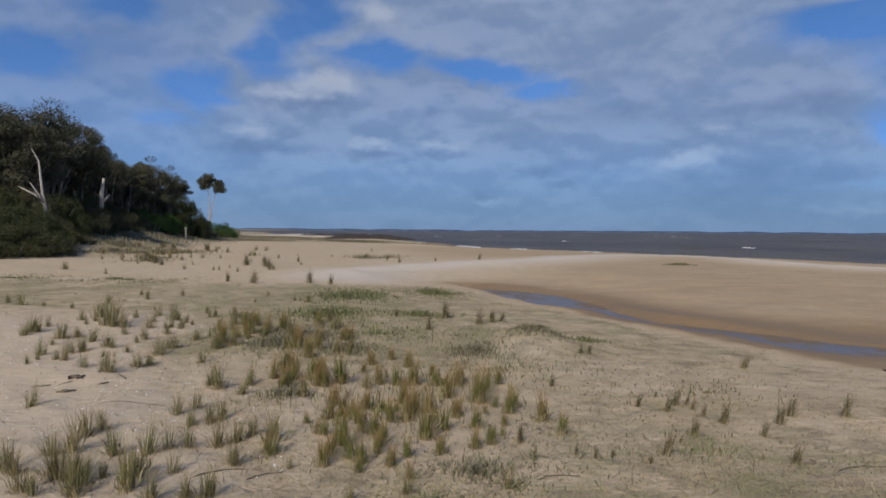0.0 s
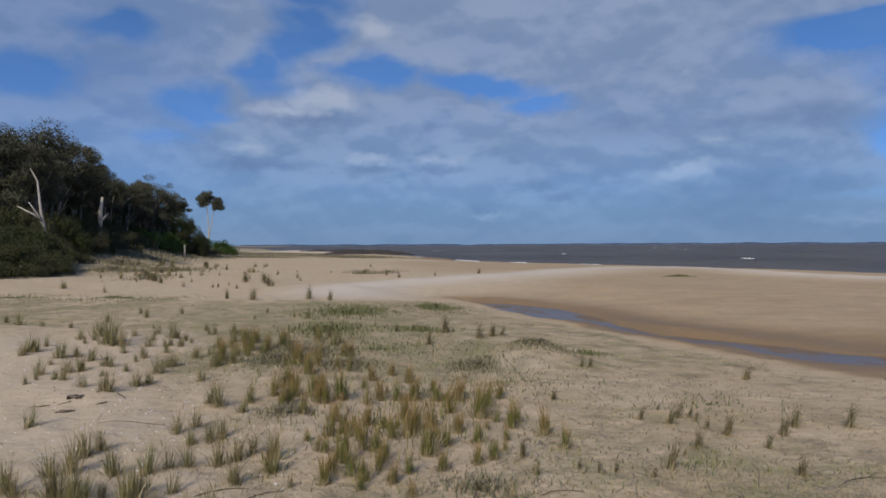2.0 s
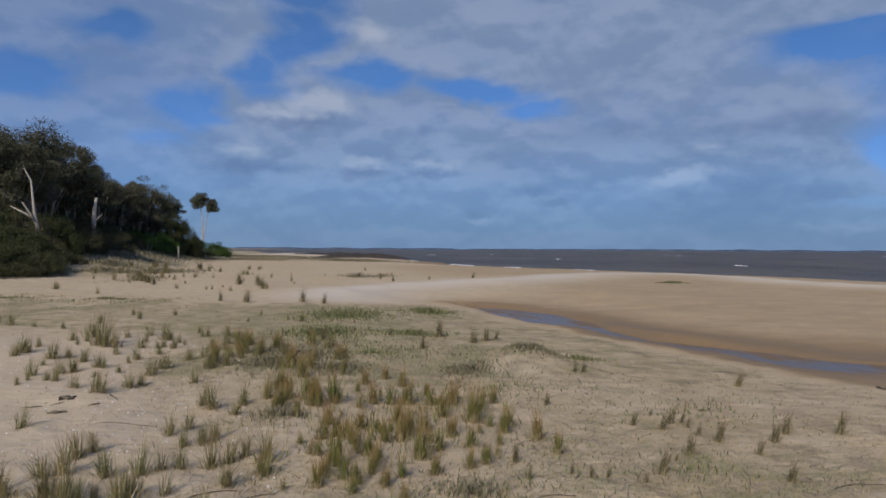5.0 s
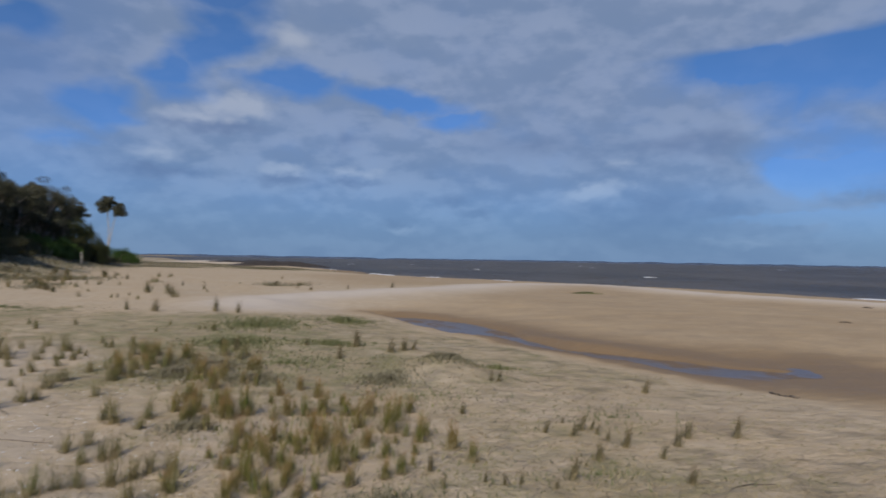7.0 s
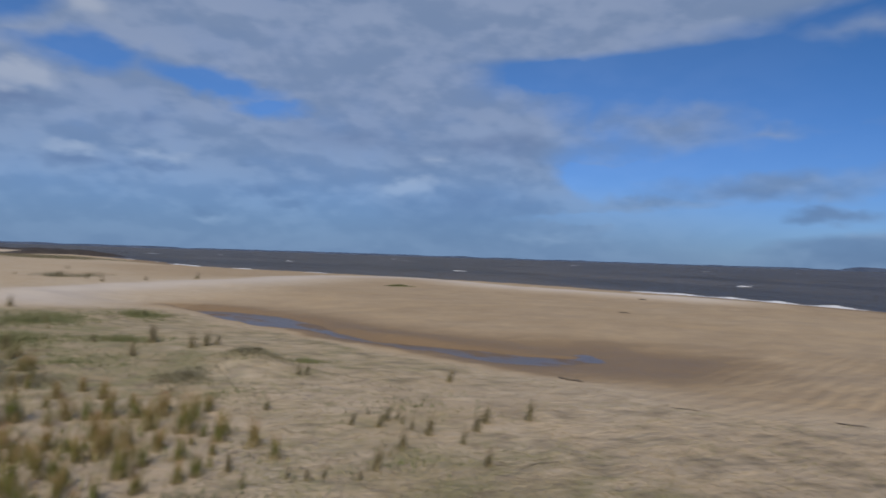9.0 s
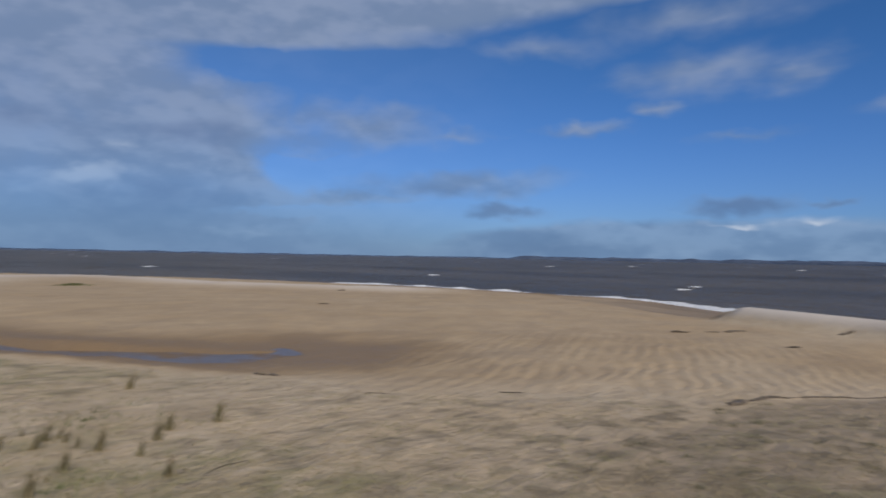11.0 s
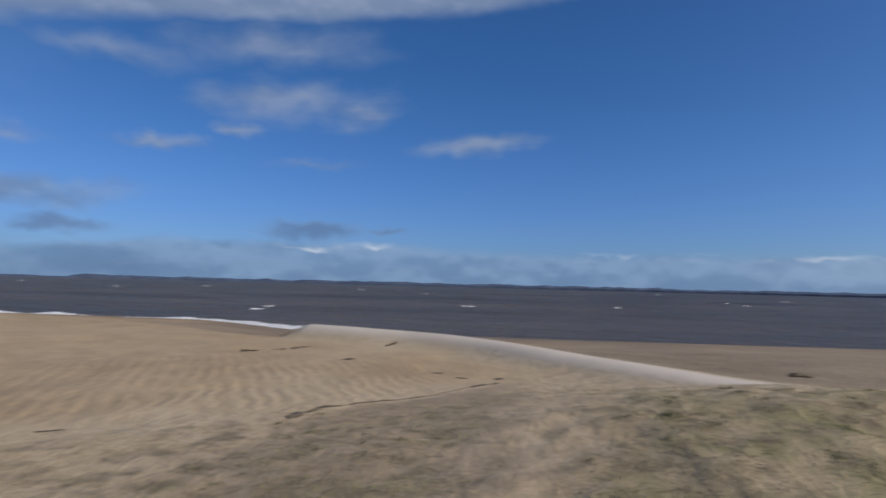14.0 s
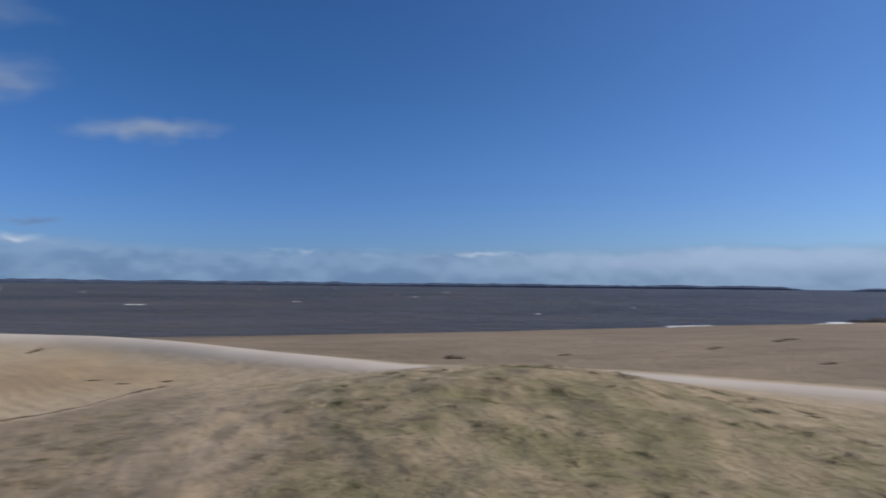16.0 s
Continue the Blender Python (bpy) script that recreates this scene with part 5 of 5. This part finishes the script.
# ---- wrack, driftwood and sticks ----
def strand(name, spots, thick, seed, label, flat=0.45):
    """A knotted length of wrack or driftwood lying on the sand along the given spots."""
    g = random.Random(seed)
    line = smooth_line(spots, 6)
    z = ground_z(line[:, 0], line[:, 1])
    n = len(line)
    path = []
    for i, (x, y) in enumerate(line):
        t = i / (n - 1)
        path.append((x + g.gauss(0, thick * 0.35), y + g.gauss(0, thick * 0.35), z[i] + thick * flat * 0.5, thick * (0.35 + 0.65 * math.sin(math.pi * (0.12 + 0.8 * t))) * g.uniform(0.5, 1.2)))
    v, f = tubes([path], 7)
    v = np.array(v)
    v[:, 2] = ground_z(v[:, 0], v[:, 1]) * (1 - flat) + v[:, 2] * flat + 0.004
    return tagged(mesh_object(name, v, f, WRACK), label, name.replace("_", " "))


strand("driftwood", [(6.38, 8.75), (6.42, 8.62), (6.52, 8.5), (6.50, 8.35)], 0.05, 1, "dark crooked driftwood stick on damp sand")
WRACK_LINES = [([(8.87, 2.49), (9.1, 2.50), (9.3, 2.52)], 0.06), ([(9.42, 2.47), (9.75, 2.36), (10.0, 2.16)], 0.04), ([(10.15, 2.0), (10.5, 1.75), (10.8, 1.5)], 0.03), ([(11.0, 1.3), (11.3, 1.1)], 0.03),
               ([(12.6, 0.45), (12.9, 0.3), (13.2, 0.12)], 0.04), ([(13.3, 0.05), (13.55, -0.06)], 0.05),
               ([(18.93, 7.28), (19.1, 7.1), (19.3, 6.9)], 0.09), ([(19.8, 6.55), (20.2, 6.35)], 0.06), ([(20.5, 6.25), (20.9, 6.15), (21.4, 6.05)], 0.09), ([(17.05, 3.85), (17.13, 3.73), (17.25, 3.6)], 0.06),
               ([(21.5, 3.55), (21.67, 3.38), (21.8, 3.3)], 0.07), ([(15.25, 1.4), (15.35, 1.3), (15.45, 1.2)], 0.05), ([(14.33, 0.8), (14.37, 0.72), (14.42, 0.62)], 0.04),
               ([(14.78, 0.04), (14.82, -0.05), (14.87, -0.12)], 0.05), ([(6.2, 6.16), (6.3, 6.05), (6.42, 5.96)], 0.015), ([(7.5, 4.98), (7.63, 4.86), (7.72, 4.78)], 0.025),
               ([(16.3, 19.25), (16.42, 19.16), (16.55, 19.05)], 0.08), ([(23.1, 26.1), (23.22, 25.97), (23.35, 25.8)], 0.09), ([(19.5, -20.8), (19.65, -21.15), (19.72, -21.5)], 0.12),
               ([(20.05, -21.9), (20.13, -22.23), (20.2, -22.6)], 0.12), ([(17.65, -16.0), (17.75, -16.33), (17.8, -16.7)], 0.09), ([(12.23, -14.5), (12.26, -14.75), (12.28, -15.0)], 0.07),
               ([(17.33, -10.4), (17.37, -10.56), (17.43, -10.75)], 0.07), ([(17.22, -6.9), (17.3, -7.1), (17.27, -7.3)], 0.12)]
WRACK_LINES.append(([(9.3, 2.5), (10.0, 2.16), (10.8, 1.5), (11.3, 1.1), (12.0, 0.75), (12.6, 0.45)], 0.014))
for i, (spots, thick) in enumerate(WRACK_LINES):
    strand("wrack", spots, thick, 40 + i, "dark dry seaweed wrack stranded on the sand")
LITTER = [([(-3.95, 7.18), (-3.86, 7.22), (-3.78, 7.25)], 0.012), ([(-3.72, 7.28), (-3.66, 7.33), (-3.62, 7.38)], 0.010), ([(-3.70, 7.46), (-3.64, 7.49), (-3.56, 7.46)], 0.05),
          ([(-3.56, 6.95), (-3.48, 6.95), (-3.40, 6.97)], 0.03), ([(-3.50, 7.68), (-3.42, 7.74), (-3.34, 7.75)], 0.014), ([(-3.28, 7.72), (-3.18, 7.62), (-3.10, 7.50)], 0.012),
          ([(-3.30, 7.27), (-3.27, 7.32), (-3.24, 7.35)], 0.022), ([(-2.9, 6.4), (-2.6, 6.5), (-2.3, 6.45)], 0.007)]
for i, (spots, thick) in enumerate(LITTER):
    strand("bark_scrap", spots, thick, 70 + i, "dark dead bark scrap lying on pale sand")

TWIGS = [[(-1.35, 4.35), (-1.22, 4.50), (-1.05, 4.55)], [(-1.0, 4.3), (-0.92, 4.42), (-0.80, 4.47)], [(-0.6, 5.6), (-0.5, 5.75), (-0.42, 5.95)],
         [(3.1, 4.6), (3.3, 4.72), (3.55, 4.70)], [(0.9, 4.35), (1.02, 4.42), (1.2, 4.40)]]
for i, spots in enumerate(TWIGS):
    strand("twig", spots, 0.010, 90 + i, "thin dark dry twig lying on the sand")


def shell_grit(n, seed):
    """Broken shell and pale grit scattered on the bare sand."""
    g = np.random.default_rng(seed)
    x, y = g.uniform(-6.5, -0.8, n), g.uniform(4.0, 11.5, n)
    z = ground_z(x, y)
    size = g.uniform(0.004, 0.011, n)
    w = g.uniform(0, 6.283, n)
    c, q = np.cos(w) * size, np.sin(w) * size
    lift = g.uniform(0.1, 0.8, n) * size
    corners = [(c, q, lift), (-q, c, lift * 0.2), (-c, -q, lift * 0.5), (q, -c, lift * 1.2)]
    low = [np.stack([x + a * 0.9, y + b * 0.9, z - 0.004], 1) for a, b, _ in corners]
    top = [np.stack([x + a, y + b, z + 0.002 + h], 1) for a, b, h in corners]
    v = np.stack(low + top, 1).reshape(-1, 3)
    i = np.arange(n)[:, None] * 8
    f = np.concatenate([i + np.array([[4, 5, 6, 7]]), i + np.array([[0, 1, 5, 4]]), i + np.array([[1, 2, 6, 5]]), i + np.array([[2, 3, 7, 6]]), i + np.array([[3, 0, 4, 7]])])
    return tagged(mesh_object("shell_grit", v, f, FOAM, False), "pale broken shell grit scattered over bare sand", "shells", kind="stuff")


shell_grit(1100, 55)
